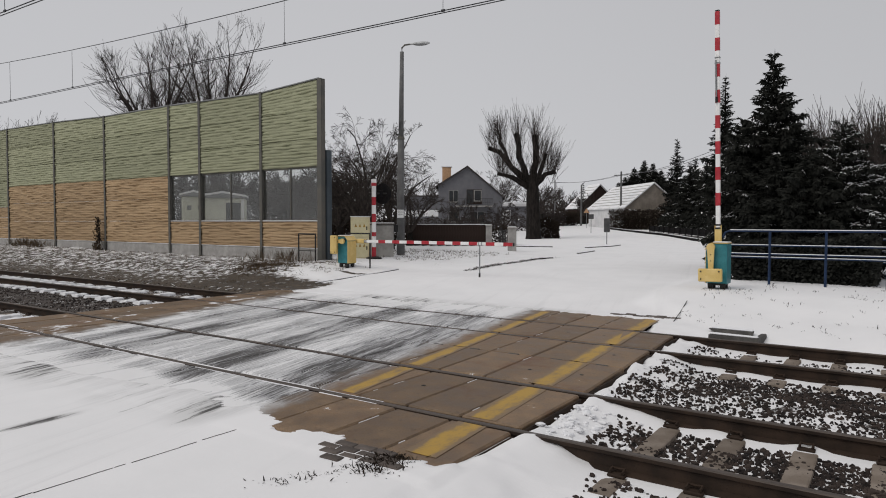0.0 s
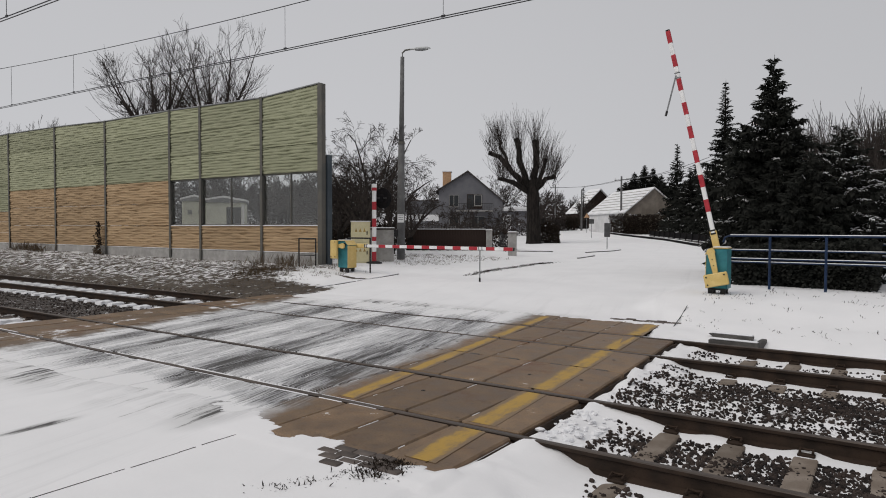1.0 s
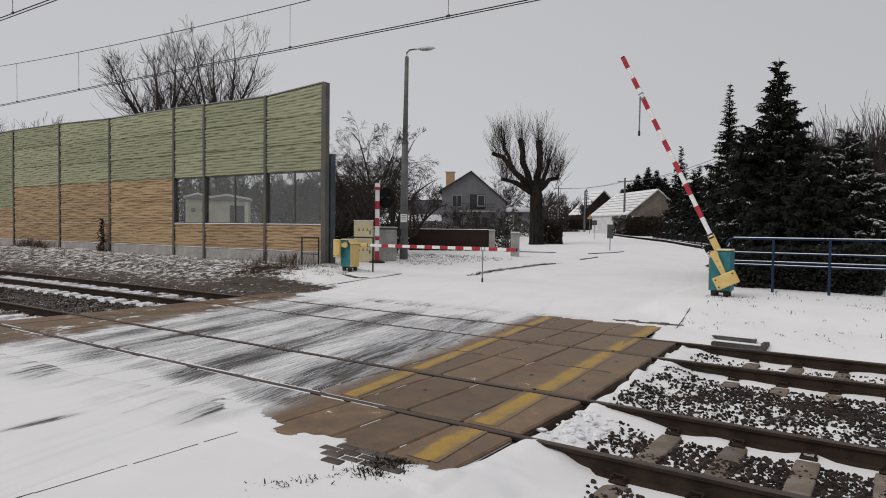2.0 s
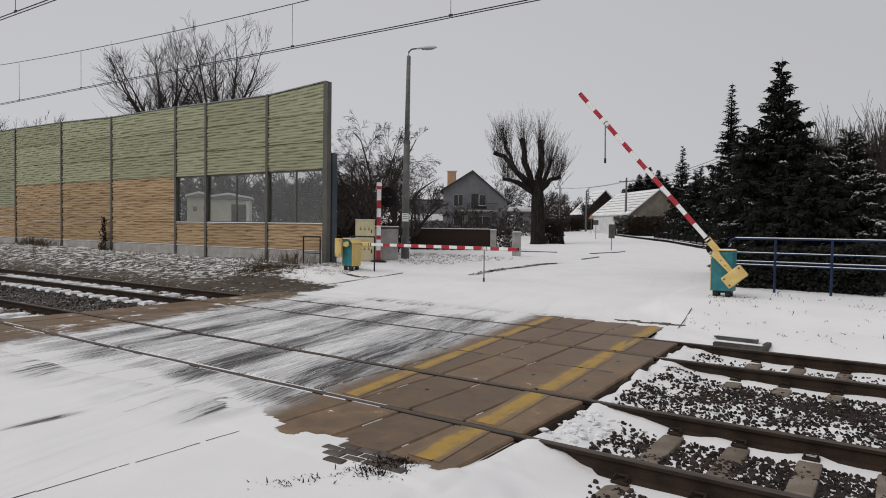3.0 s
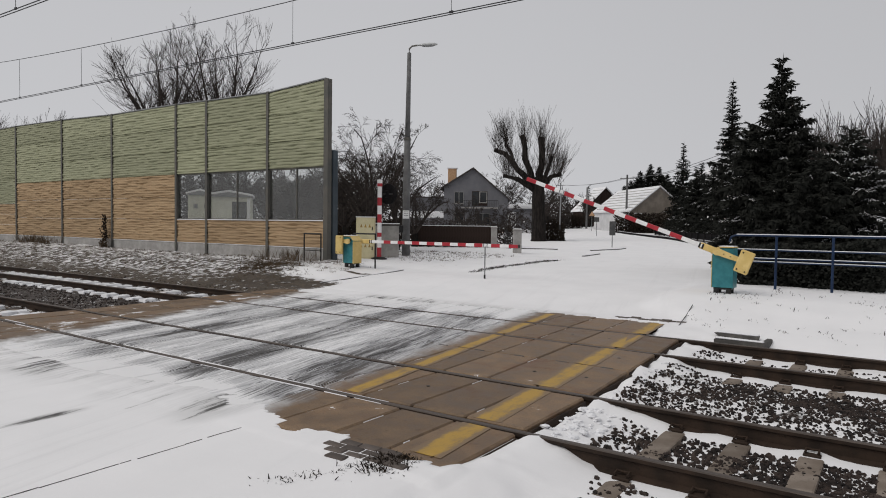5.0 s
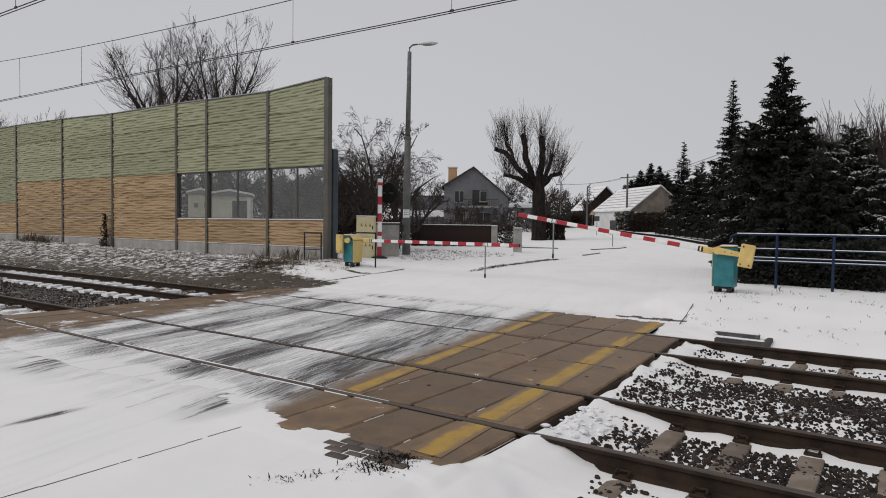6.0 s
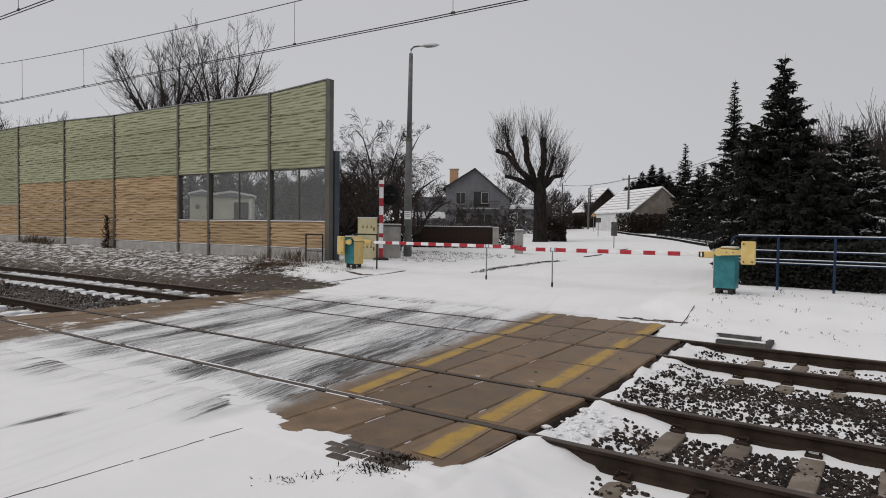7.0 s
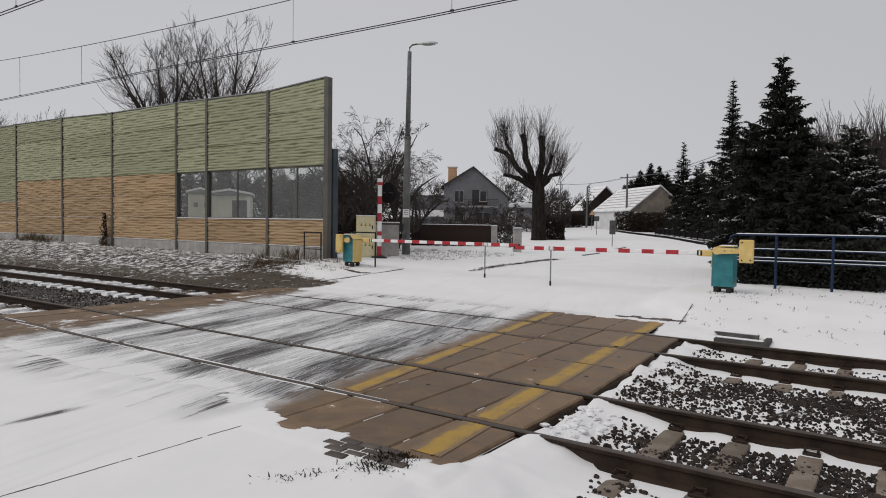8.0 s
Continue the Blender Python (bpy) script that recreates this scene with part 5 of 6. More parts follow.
def cabinets():
    e = thing("signal_cabinet", (-16.98, 19.05, zg(-16.98, 19.05) - 0.04), "cream metal signalling cabinet with yellow warning marks", "cabinet", rz=38)
    part("body", Geo().box(-0.36, 0.36, -0.22, 0.22, 0.0, 1.62, bevel=0.015), M_CREAM, e)
    for z0, z1 in ((0.08, 0.80), (0.84, 1.56)):
        dr = part("door", Geo().box(-0.33, 0.33, -0.235, -0.221, z0, z1, bevel=0.006), M_CREAM, e)
        part("handle", Geo().box(0.24, 0.28, -0.255, -0.236, (z0 + z1) / 2 - 0.07, (z0 + z1) / 2 + 0.07, bevel=0.005), M_BLACK, dr)
        for x in (-0.16, 0.0, 0.16):
            part("warning_mark", Geo().prism([(x - 0.05, z1 - 0.32), (x + 0.05, z1 - 0.32), (x, z1 - 0.18)], -0.2365, -0.2352), M_YELLOWLINE, dr, "faded triangle mark")
    part("snow_cap", Geo().box(-0.38, 0.38, -0.24, 0.24, 1.621, 1.66, bevel=0.016), M_SNOW, e, "thin snow on the top")
    e = thing("concrete_box", (-17.35, 20.65, zg(-17.35, 20.65)), "weathered grey concrete equipment box with a snowy lid", "equipment box", rz=40)
    part("body", Geo().box(-0.56, 0.56, -0.3, 0.3, -0.05, 1.28, bevel=0.02), M_CONCRETE, e)
    part("lid", Geo().box(-0.60, 0.60, -0.34, 0.34, 1.281, 1.35, bevel=0.02), M_DARKCONC, e)
    part("snow_cap", Geo().box(-0.59, 0.59, -0.33, 0.33, 1.351, 1.385, bevel=0.015), M_SNOW, e, "thin snow on the lid")
    part("side_box", Geo().box(0.58, 0.74, -0.12, 0.12, 1.0, 1.3, bevel=0.01), M_BLACK, e, "small black side box")
    # thin steel guard rails round the barrier drive
    e = thing("guard_rail", (-17.72, 16.55, 0.4), "thin black steel handrail at the end of the noise barrier", "handrail")
    for x in (0.0, 0.85):
        part("post", Geo().tube([(x, 0, -0.25), (x, 0, 1.02)], 0.026, 8), M_BLACK, e)
    part("top_bar", Geo().tube([(0, 0, 1.02), (0.85, 0, 1.02)], 0.026, 8), M_BLACK, e)
    part("mid_bar", Geo().tube([(0, 0, 0.42), (0.85, 0, 0.42)], 0.015, 8), M_BLACK, e)
    e = thing("guard_rail", (-14.55, 16.75, 0.36), "thin black steel handrail beside the barrier drive", "handrail")
    for x in (-0.95, 0.05):
        part("post", Geo().tube([(x, 0, -0.2), (x, 0, 1.1)], 0.026, 8), M_BLACK, e)
    part("top_bar", Geo().tube([(-0.95, 0, 1.1), (0.05, 0, 1.1)], 0.026, 8), M_BLACK, e)


cabinets()


# ---- blue railing ----
def railing(at, x_posts, rails, label, rz=0.0, left_bend=True):
    e = thing("railing", at, label, "railing", "blue railings", rz)
    for x in x_posts:
        part("post", Geo().tube([(x, 0, -0.25), (x, 0, rails[0])], 0.030, 10), M_BLUE, e)
    xa, xb = x_posts[0] - 0.95, x_posts[-1] + 0.1
    for i, z in enumerate(rails):
        r = 0.024 if i == 0 else 0.016
        pts = [(xa, 0, z), (xb, 0, z)]
        if i == 0 and left_bend:
            pts = [(xa - 0.10, 0, z - 0.16), (xa - 0.06, 0, z - 0.04), (xa + 0.04, 0, z), (xb, 0, z)]
        bar = part("rail", Geo().tube(pts, r, 8), M_BLUE, e)
        part("snow_line", Geo().box(xa + 0.06, xb, -r * 0.8, r * 0.8, z + r * 0.6, z + r + 0.012, bevel=0.006), M_SNOW, bar, "thin snow lying on the rail")
    return e


railing((0, 17.36, 0.36), [-2.43, -1.26, -0.08, 1.1, 2.3, 3.5, 4.7], [1.28, 0.93, 0.72, 0.64], "dark blue tubular railing with snow on its bars")
railing((0.5, 20.2, 0.36), [-1.0, 0.2, 1.4, 2.6], [1.05, 0.75, 0.45], "blue railing set back behind the first", -8, False)


# ---- fences, gate pillars, hedges ----
def road_fence():
    e = thing("board_fence", (-24.5, 31.6, 0.44), "dark brown board fence with snow along its top", "fence", rz=math.degrees(math.atan2(34.4 - 31.6, -20.5 + 24.5)))
    ln = 4.9
    n = 30
    b = Geo().box(-0.0845, 0.0845, -0.012, 0.012, 0.02, 1.28, bevel=0.004).mesh("board", M_FENCEWOOD)
    for i in range(n):
        part("board", b, M_FENCEWOOD, e, at=(ln * (i + 0.5) / n, 0.006 * (i % 2), 0.012 * ((i * 7) % 3)))
    for z in (0.3, 1.05):
        part("rail", Geo().box(0, ln, 0.022, 0.07, z, z + 0.09), M_FENCEWOOD, e)
    part("snow_line", Geo().box(0, ln, -0.03, 0.04, 1.31, 1.345, bevel=0.012), M_SNOW, e, "broken line of snow on the boards")
    for (x, y, h, wd) in ((-20.35, 34.5, 1.2, 0.36), (-15.75, 29.0, 1.12, 0.40)):
        q = thing("gate_pillar", (x, y, zg(x, y)), "grey concrete gate pillar with a snowy cap", "gate pillar", "gate pillars by the road", rz=35)
        part("shaft", Geo().box(-wd / 2, wd / 2, -wd / 2, wd / 2, -0.2, h, bevel=0.02), M_CONCRETE, q)
        part("cap", Geo().box(-wd / 2 - 0.03, wd / 2 + 0.03, -wd / 2 - 0.03, wd / 2 + 0.03, h + 0.001, h + 0.06, bevel=0.015), M_CONCRETE, q)
        part("snow_cap", Geo().box(-wd / 2, wd / 2, -wd / 2, wd / 2, h + 0.061, h + 0.11, bevel=0.03), M_SNOW, q)
    # iron gate between
    q = thing("iron_gate", (-19.9, 35.0, 0.36), "thin dark iron garden gate between pillars", "gate", rz=-48)
    for i in range(16):
        part("bar", Geo().tube([(0.12 * i, 0, 0.1), (0.12 * i, 0, 1.15 + 0.1 * math.sin(i * 0.4))], 0.011, 6), M_BLACK, q)
    for z in (0.2, 1.05):
        part("rail", Geo().box(0, 1.85, -0.012, 0.012, z, z + 0.03), M_BLACK, q)
    # low garden fence with dark hedge right of the road
    q = new("picket_fence")
    q.matrix_basis = Matrix.Translation((-9.3, 51.7, 0.46)) @ Vector((-12.2, 18.8, 0.44)).to_track_quat("X", "Z").to_matrix().to_4x4()
    tagged(q, "low dark garden fence with snow along its foot", "fence")
    b = Geo().box(-0.05, 0.05, -0.012, 0.012, 0.12, 0.72, bevel=0.003).mesh("picket", M_TARRED)
    ln = 22.4
    for i in range(150):
        part("picket", b, M_TARRED, q, at=(ln * (i + 0.5) / 150, 0, 0.015 * ((i * 5) % 3)))
    part("plinth", Geo().box(0, ln, -0.08, 0.08, -0.3, 0.18, bevel=0.02), M_DARKCONC, q, "low concrete plinth")
    part("snow_line", Geo().box(0, ln, -0.10, 0.06, 0.181, 0.21, bevel=0.012), M_SNOW, q)
    for i in range(15):
        x = ln * i / 14
        part("post", Geo().box(x - 0.06, x + 0.06, 0.02, 0.14, -0.2, 0.78, bevel=0.01), M_TARRED, q)


road_fence()


def hedge(at, length, depth, height, rz, seed, label, mat=None, snow=0.1, n=1500, leaf=1.0):
    """A clipped, twiggy hedge made of many small leaves and sprigs."""
    e = thing("hedge", at, label, "hedge", rz=rz)
    rnd = random.Random(seed)
    g = Geo()
    for i in range(n):
        x, y = rnd.uniform(0, length), rnd.uniform(-depth / 2, depth / 2)
        z = height * rnd.uniform(0.02, 1.0) * (0.84 + 0.32 * noise.noise((x * 0.9, seed, 0)))
        d = Vector((rnd.gauss(0, 1), rnd.gauss(0, 1), rnd.gauss(0.4, 0.8))).normalized() * rnd.uniform(0.09, 0.2) * leaf
        s = d.orthogonal().normalized() * d.length * 0.4
        p = Vector((x, y, z))
        mi = 1 if (z > height * 0.8 and rnd.random() < snow) else 0
        g.add([p, p + d * 0.5 + s, p + d, p + d * 0.5 - s], [(0, 1, 2, 3)], mi)
    st = Geo()
    for i in range(int(length * 5)):
        x, y = rnd.uniform(0, length), rnd.uniform(-depth / 3, depth / 3)
        st.tube([(x, y, -0.1), (x + rnd.gauss(0, 0.06), y, height * 0.5), (x + rnd.gauss(0, 0.12), y, height * rnd.uniform(0.85, 1.05))], [0.016, 0.011, 0.004], 3, caps=False)
    tagged(part("stem_growth", st, M_BARK, e), kind="stuff")
    part("foliage", g, (mat or M_HEDGE, M_SNOW), e)


hedge((-28.6, 31.2, 0.36), 10.5, 1.2, 1.45, 36, 4, "dark garden shrubs behind the board fence", None, 0.02, 3600)
hedge((-25.1, 51.4, 0.42), 1.5, 1.1, 2.0, 26, 5, "dark clipped hedge beside the pollarded tree", None, 0.02, 2600)
hedge((-20.6, 72.8, 0.75), 23.0, 2.0, 2.4, -57.0, 6, "dark evergreen hedge behind the garden fence", M_NEEDLE, 0.03, 9000)
hedge((-26.0, 25.0, 0.36), 4.6, 2.2, 1.9, 25, 7, "dark bramble thicket behind the equipment boxes", None, 0.02, 3000)
hedge((-52.0, 30.0, 0.4), 22.0, 3.0, 5.2, 8, 17, "dark thicket behind the noise barrier", M_TWIG, 0.01, 26000, 1.0)
hedge((-34.0, 28.6, 0.4), 7.5, 2.5, 4.6, 20, 18, "dark thicket behind the noise barrier", M_TWIG, 0.01, 15000, 0.9)
hedge((-3.5, 18.9, 0.30), 3.25, 1.5, 1.35, 0, 8, "dark evergreen undergrowth behind the blue railing", M_NEEDLE, 0.004, 20000, 0.6)
hedge((-49.0, 58.5, 0.7), 17.0, 2.5, 2.1, 34, 9, "dark garden shrubs before the grey house", M_TWIG, 0.03, 5200, 1.2)
hedge((-47.0, 84.0, 1.1), 9.0, 2.0, 3.0, 40, 10, "grey leafless roadside scrub", M_TWIG, 0.02, 4200, 1.6)
hedge((-41.5, 90.0, 1.3), 4.5, 1.5, 2.8, 70, 12, "dark roadside scrub near the utility pole", M_HEDGE, 0.03, 2600, 1.6)
hedge((-72.0, 140.0, 2.5), 44.0, 5.0, 5.5, 12, 13, "distant grey line of scrub", M_TWIG, 0.02, 5200, 3.0)
hedge((-44.0, 127.0, 2.0), 50.0, 4.0, 7.0, -6, 14, "distant dark line of scrub", M_HEDGE, 0.02, 5200, 3.0)
hedge((-92.0, 95.0, 1.6), 60.0, 4.0, 5.0, 24, 15, "distant grey line of scrub", M_TWIG, 0.02, 5200, 3.0)


# ---- houses ----
def gable_house(at, rz, width, depth, eave, ridge, wall, roofm, label, windows, name="house", overhang=0.35, ridge_at=0.0):
    """A gabled house; its gable looks along local -y. windows: (x, z, w, h)."""
    e = thing(name, at, label, "house", rz=rz)
    w2 = width / 2
    el, er = eave if isinstance(eave, tuple) else (eave, eave)
    g = Geo().prism([(-w2, -1.0), (w2, -1.0), (w2, er), (ridge_at, ridge), (-w2, el)], 0, depth)
    part("wall", g, wall, e)
    sl, sr = (ridge - el) / (ridge_at + w2), (ridge - er) / (w2 - ridge_at)
    t = 0.16
    for sgn, s, ev in ((-1, sl, el), (1, sr, er)):
        xe = sgn * (w2 + overhang)
        ze = ev - overhang * s
        poly = [(ridge_at, ridge + 0.02), (xe, ze + 0.02), (xe, ze + 0.02 + t), (ridge_at, ridge + 0.02 + t)]
        slope = part("roof", Geo().prism(poly, -overhang, depth + overhang), roofm, e)
        if roofm == M_ROOFSNOW:
            # edges of the tile courses that show through the snow
            for k in range(1, 8):
                xa, xb = (ridge_at + (xe - ridge_at) * (k / 8 + d) for d in (0.0, 0.018))
                za, zb = (ridge + 0.02 + t + (ze - ridge) * (k / 8 + d) for d in (0.0, 0.018))
                part("tile_course", Geo().prism([(xa, za - 0.05), (xb, zb - 0.05), (xb, zb + 0.025), (xa, za + 0.025)], -overhang + 0.1 * (k % 3), depth + overhang - 0.4 * ((k * 5) % 3)), M_CONCRETE, slope)
    for x, z, ww, hh in windows:
        fr = part("window", Geo().box(x - ww / 2 - 0.04, x + ww / 2 + 0.04, -0.05, -0.002, z - 0.04, z + hh + 0.04, bevel=0.01), M_CONCRETE, e)
        part("pane", Geo().box(x - ww / 2, x - 0.03, -0.058, -0.051, z, z + hh), M_WINDOW, fr)
        part("pane", Geo().box(x + 0.03, x + ww / 2, -0.058, -0.051, z, z + hh), M_WINDOW, fr)
        part("sill", Geo().box(x - ww / 2 - 0.12, x + ww / 2 + 0.12, -0.16, -0.003, z - 0.14, z - 0.075, bevel=0.01), M_CONCRETE, fr)
    return e


h = gable_house((-42.57, 67.69, 0.6), 32.0, 7.8, 9.0, (5.85, 4.5), 8.1, M_GREYWALL, M_ROOF, "grey rendered two-storey house with a dark gabled roof", [(-2.05, 3.95, 1.05, 1.3), (-2.05, 1.5, 1.05, 1.15), (0.9, 1.35, 1.6, 1.3)], ridge_at=-0.35)
ch = part("chimney", Geo().box(-3.5, -2.45, 1.6, 2.6, 5.6, 8.25, bevel=0.02), M_BRICK, h, "orange brick chimney")
part("chimney_cap", Geo().box(-3.6, -2.35, 1.5, 2.7, 8.251, 8.36), M_SNOW, ch)
dr = part("balcony_door", Geo().box(-0.45, 1.4, -0.05, -0.002, 3.62, 5.4), M_FENCEWOOD, h, "brown-framed balcony door with a white window")
part("pane", Geo().box(-0.38, 0.35, -0.058, -0.051, 3.7, 5.32), M_WINDOW, dr)
part("window_frame", Geo().box(0.42, 1.36, -0.056, -0.051, 3.95, 5.34), M_CONCRETE, dr, "pale window frame")
part("pane", Geo().box(0.52, 1.28, -0.064, -0.057, 4.05, 5.26), M_WINDOW, dr)
bal = part("balcony", Geo().box(-1.75, 2.7, -1.1, -0.06, 3.28, 3.42), M_CONCRETE, h, "concrete balcony with a thin railing")
part("balcony_rail", Geo().box(-1.75, 2.7, -1.1, -1.06, 4.2, 4.25).box(-1.75, 2.7, -1.09, -1.07, 3.8, 3.82), M_BLACK, bal)
for i in range(22):
    x = -1.75 + 4.45 * i / 21
    part("baluster", Geo().tube([(x, -1.08, 3.42), (x, -1.08, 4.2)], 0.012, 4), M_BLACK, bal)
spread_tree((-37.6, 57.6, 0.7), 4.4, 108, "gnarled dark garden tree before the grey house", 0.22, 0.15, 7, 1.3, 0.06, 0.10, 6, 0.016, "fruit_tree", 3, 0.16)
spread_tree((-33.4, 59.5, 0.7), 3.9, 109, "gnarled dark garden tree before the grey house", 0.22, 0.15, 7, 1.3, 0.06, 0.10, 6, 0.016, "fruit_tree", 3, 0.16)
spread_tree((-48.5, 84.5, 1.2), 8.6, 110, "dense bare tree behind the grey house", 0.2, 0.2, 8, 0.8, 0.05, 0.03, 7, 0.014, "bare_tree", 3)
# flat annexe left of the grey house
a = thing("annexe", (-48.7, 66.2, 0.6), "low grey annexe with a snow-covered flat roof", "outbuilding", rz=32)
part("wall", Geo().box(-2.6, 2.6, 0, 5, -1, 4.6), M_GREYWALL, a)
part("roof", Geo().box(-2.8, 2.8, -0.2, 5.2, 4.601, 4.75), M_ROOF, a)
part("porch_roof", Geo().box(-2.6, 2.4, -1.8, -0.01, 2.1, 2.9, bevel=0.05), M_ROOFSNOW, a, "snow-covered porch roof")
part("porch_wall", Geo().box(-2.5, 2.3, -1.7, -0.02, -1, 2.095), M_GREYWALL, a)
# garage with snowy corrugated roof
a = thing("garage", (-45.2, 83.6, 1.6), "grey garage with a snow-covered corrugated roof", "outbuilding", rz=28)
part("wall", Geo().box(-2.2, 2.4, 0, 5, -1, 2.9), M_GREYWALL, a)
g = Geo()
for i in range(18):
    x = -2.5 + 0.3 * i
    g.prism([(x, 3.0), (x + 0.15, 3.06), (x + 0.3, 3.0), (x + 0.3, 3.3), (x + 0.15, 3.42), (x, 3.3)], -0.5, 5.3)
part("roof", g, M_ROOFSNOW, a)
part("fascia", Geo().box(-2.5, 2.9, -0.45, -0.38, 2.75, 3.02), M_WHITEWALL, a)
part("door", Geo().box(-1.9, -0.4, -0.03, -0.002, 0.0, 2.2), M_WHITEWALL, a)
# white house right of the road, long side to the road, gable towards the tracks
h = gable_house((-24.5, 81.4, 1.1), 42.6, 7.2, 12.6, 2.85, 5.75, M_BEIGEWALL, M_ROOFSNOW, "old plastered house with a steep snow-covered roof", [(1.6, 0.9, 0.9, 1.1)], overhang=0.25)
part("lower_wall", Geo().box(-3.66, -3.602, 0.3, 12.4, -1, 2.75), M_WHITEWALL, h, "whitewashed long wall")
gable_house((-43.0, 111.3, 1.8), 52.0, 8.6, 3.6, 3.0, 7.0, M_FENCEWOOD, M_ROOFSNOW, "distant dark house with a snow-streaked roof", [(0.5, 0.8, 1.0, 1.2)])
gable_house((-15.6, 89.0, 1.5), 110.0, 8.0, 6.0, 4.2, 7.6, M_BEIGEWALL, M_ROOFSNOW, "house with a snowy roof half hidden by spruces", [])


# ---- booth behind the barrier windows ----
def booth(at, w, d, h, rz, label, door):
    b = thing("booth", at, label, "booth", "booths behind the barrier", rz)
    part("wall", Geo().box(-w / 2, w / 2, 0, d, -0.3, h, bevel=0.03), M_BOOTH, b)
    part("roof", Geo().prism([(-w / 2 - 0.1, h + 0.002), (w / 2 + 0.1, h + 0.002), (w / 2 + 0.1, h + 0.06), (0, h + 0.26), (-w / 2 - 0.1, h + 0.06)], -0.1, d + 0.1), M_GALV, b)
    for sgn in (-1, 1):
        x1 = sgn * (w / 2 + 0.1)
        part("snow_cap", Geo().prism([(0, h + 0.262), (x1, h + 0.062), (x1, h + 0.16), (0, h + 0.37)], -0.08, d + 0.08), M_SNOW, b)
    if door:
        part("door", Geo().box(w / 2 - 0.95, w / 2 - 0.2, -0.03, -0.002, -0.1, h - 0.25, bevel=0.01), M_SIGNBACK, b, "grey booth door")
        part("trim", Geo().box(w / 2 - 0.18, w / 2 - 0.03, -0.035, -0.002, -0.1, h - 0.05, bevel=0.01), M_WHITE, b)
    else:
        for x in (-0.35, 0.2):
            part("vent", Geo().box(x, x + 0.22, -0.02, -0.002, h - 0.75, h - 0.5, bevel=0.005), M_GALV, b)


booth((-32.55, 22.5, 0.45), 1.3, 1.4, 2.85, 52, "pale cream booth with snow on its roof behind the barrier", False)
booth((-29.55, 22.2, 0.45), 2.2, 2.0, 2.70, 48, "pale cream booth with a grey door behind the barrier", True)


# ---- utility poles, wires and road signs ----
def utility_pole(at, height, label, arm=True):
    e = thing("utility_pole", at, label, "utility pole", "utility poles along the road")
    part("shaft", Geo().tube([(0, 0, -0.3), (0, 0, height)], [0.17, 0.11], 8), M_LAMPPOLE, e)
    if arm:
        part("crossarm", Geo().box(-0.9, 0.9, -0.05, 0.05, height - 0.5, height - 0.4), M_LAMPPOLE, e)
        for x in (-0.8, 0.0, 0.8):
            part("insulator", Geo().tube([(x, 0, height - 0.399), (x, 0, height - 0.2)], 0.05, 6), M_WHITE, e)
    return e


utility_pole((-38.5, 92.3, 1.4), 6.3, "grey concrete utility pole at the roadside", False)
hedge((-28.9, 78.3, 1.05), 9.0, 2.0, 3.0, 6, 19, "snow-dusted dark shrubs before the old house", M_HEDGE, 0.10, 8200, 1.2)
utility_pole((-28.2, 80.2, 1.1), 7.3, "grey utility pole with a short crossarm before the house")
utility_pole((-51.0, 110.0, 1.8), 8.0, "distant utility pole with a crossarm")
utility_pole((-66.0, 145.0, 2.4), 8.0, "distant utility pole with a crossarm")
w = thing("overhead_cable", (0, 0, 0), "thin overhead cables between the utility poles", "cable")
for dx, z0, z1 in ((0, 8.0, 7.2), (0.6, 8.1, 7.1)):
    pts = []
    for i in range(13):
        t = i / 12
        pts.append((-28.2 + dx + t * 19.5, 80.2 - t * 34, z0 + (z1 - z0) * t - 1.2 * 4 * t * (1 - t) * 0.4))
    part("cable", Geo().tube(pts, 0.02, 4), M_WIRE, w)
    pts = [(-28.2 + dx - t * 22.8, 80.2 + t * 29.8, 8.0 + 1.4 * t - 1.6 * t * (1 - t)) for t in (0, 0.25, 0.5, 0.75, 1)]
    part("cable", Geo().tube(pts, 0.02, 4), M_WIRE, w)


def road_sign(at, h, kind, label, rz=0):
    e = thing("road_sign", at, label, "road sign", "road signs", rz)
    part("pole", Geo().tube([(0, 0, -0.2), (0, 0, h)], 0.032, 8), M_GALV, e)
    if kind == "plate":
        part("plate", Geo().box(-0.20, 0.20, -0.05, -0.034, h - 0.95, h, bevel=0.005), M_SIGNBACK, e, "dark sign back")
    elif kind == "narrow":
        part("plate", Geo().box(-0.26, 0.26, -0.05, -0.034, h - 0.5, h, bevel=0.005), M_SIGNBACK, e, "dark sign back")
    else:
        g = Geo().prism([(-0.4, h - 0.68), (0.4, h - 0.68), (0, h)], -0.05, -0.034)
        pl = part("plate", g, M_SIGNBACK, e, "faded triangle seen from behind")
        part("rim", Geo().prism([(-0.36, h - 0.66), (0.36, h - 0.66), (0, h - 0.06)], -0.056, -0.051), M_BRICK, pl, "faded reddish plate")


road_sign((-16.1, 43.1, 0.36), 1.85, "plate", "narrow road sign seen from behind beside the kerb", 20)
road_sign((-26.0, 65.0, 0.75), 2.1, "narrow", "road sign seen from behind farther along", 22)
road_sign((-33.3, 81.6, 1.15), 2.8, "tri", "small faded reddish triangular warning sign", 22)
road_sign((-33.0, 70.0, 0.9), 1.6, "narrow", "small road sign seen from behind", 24)


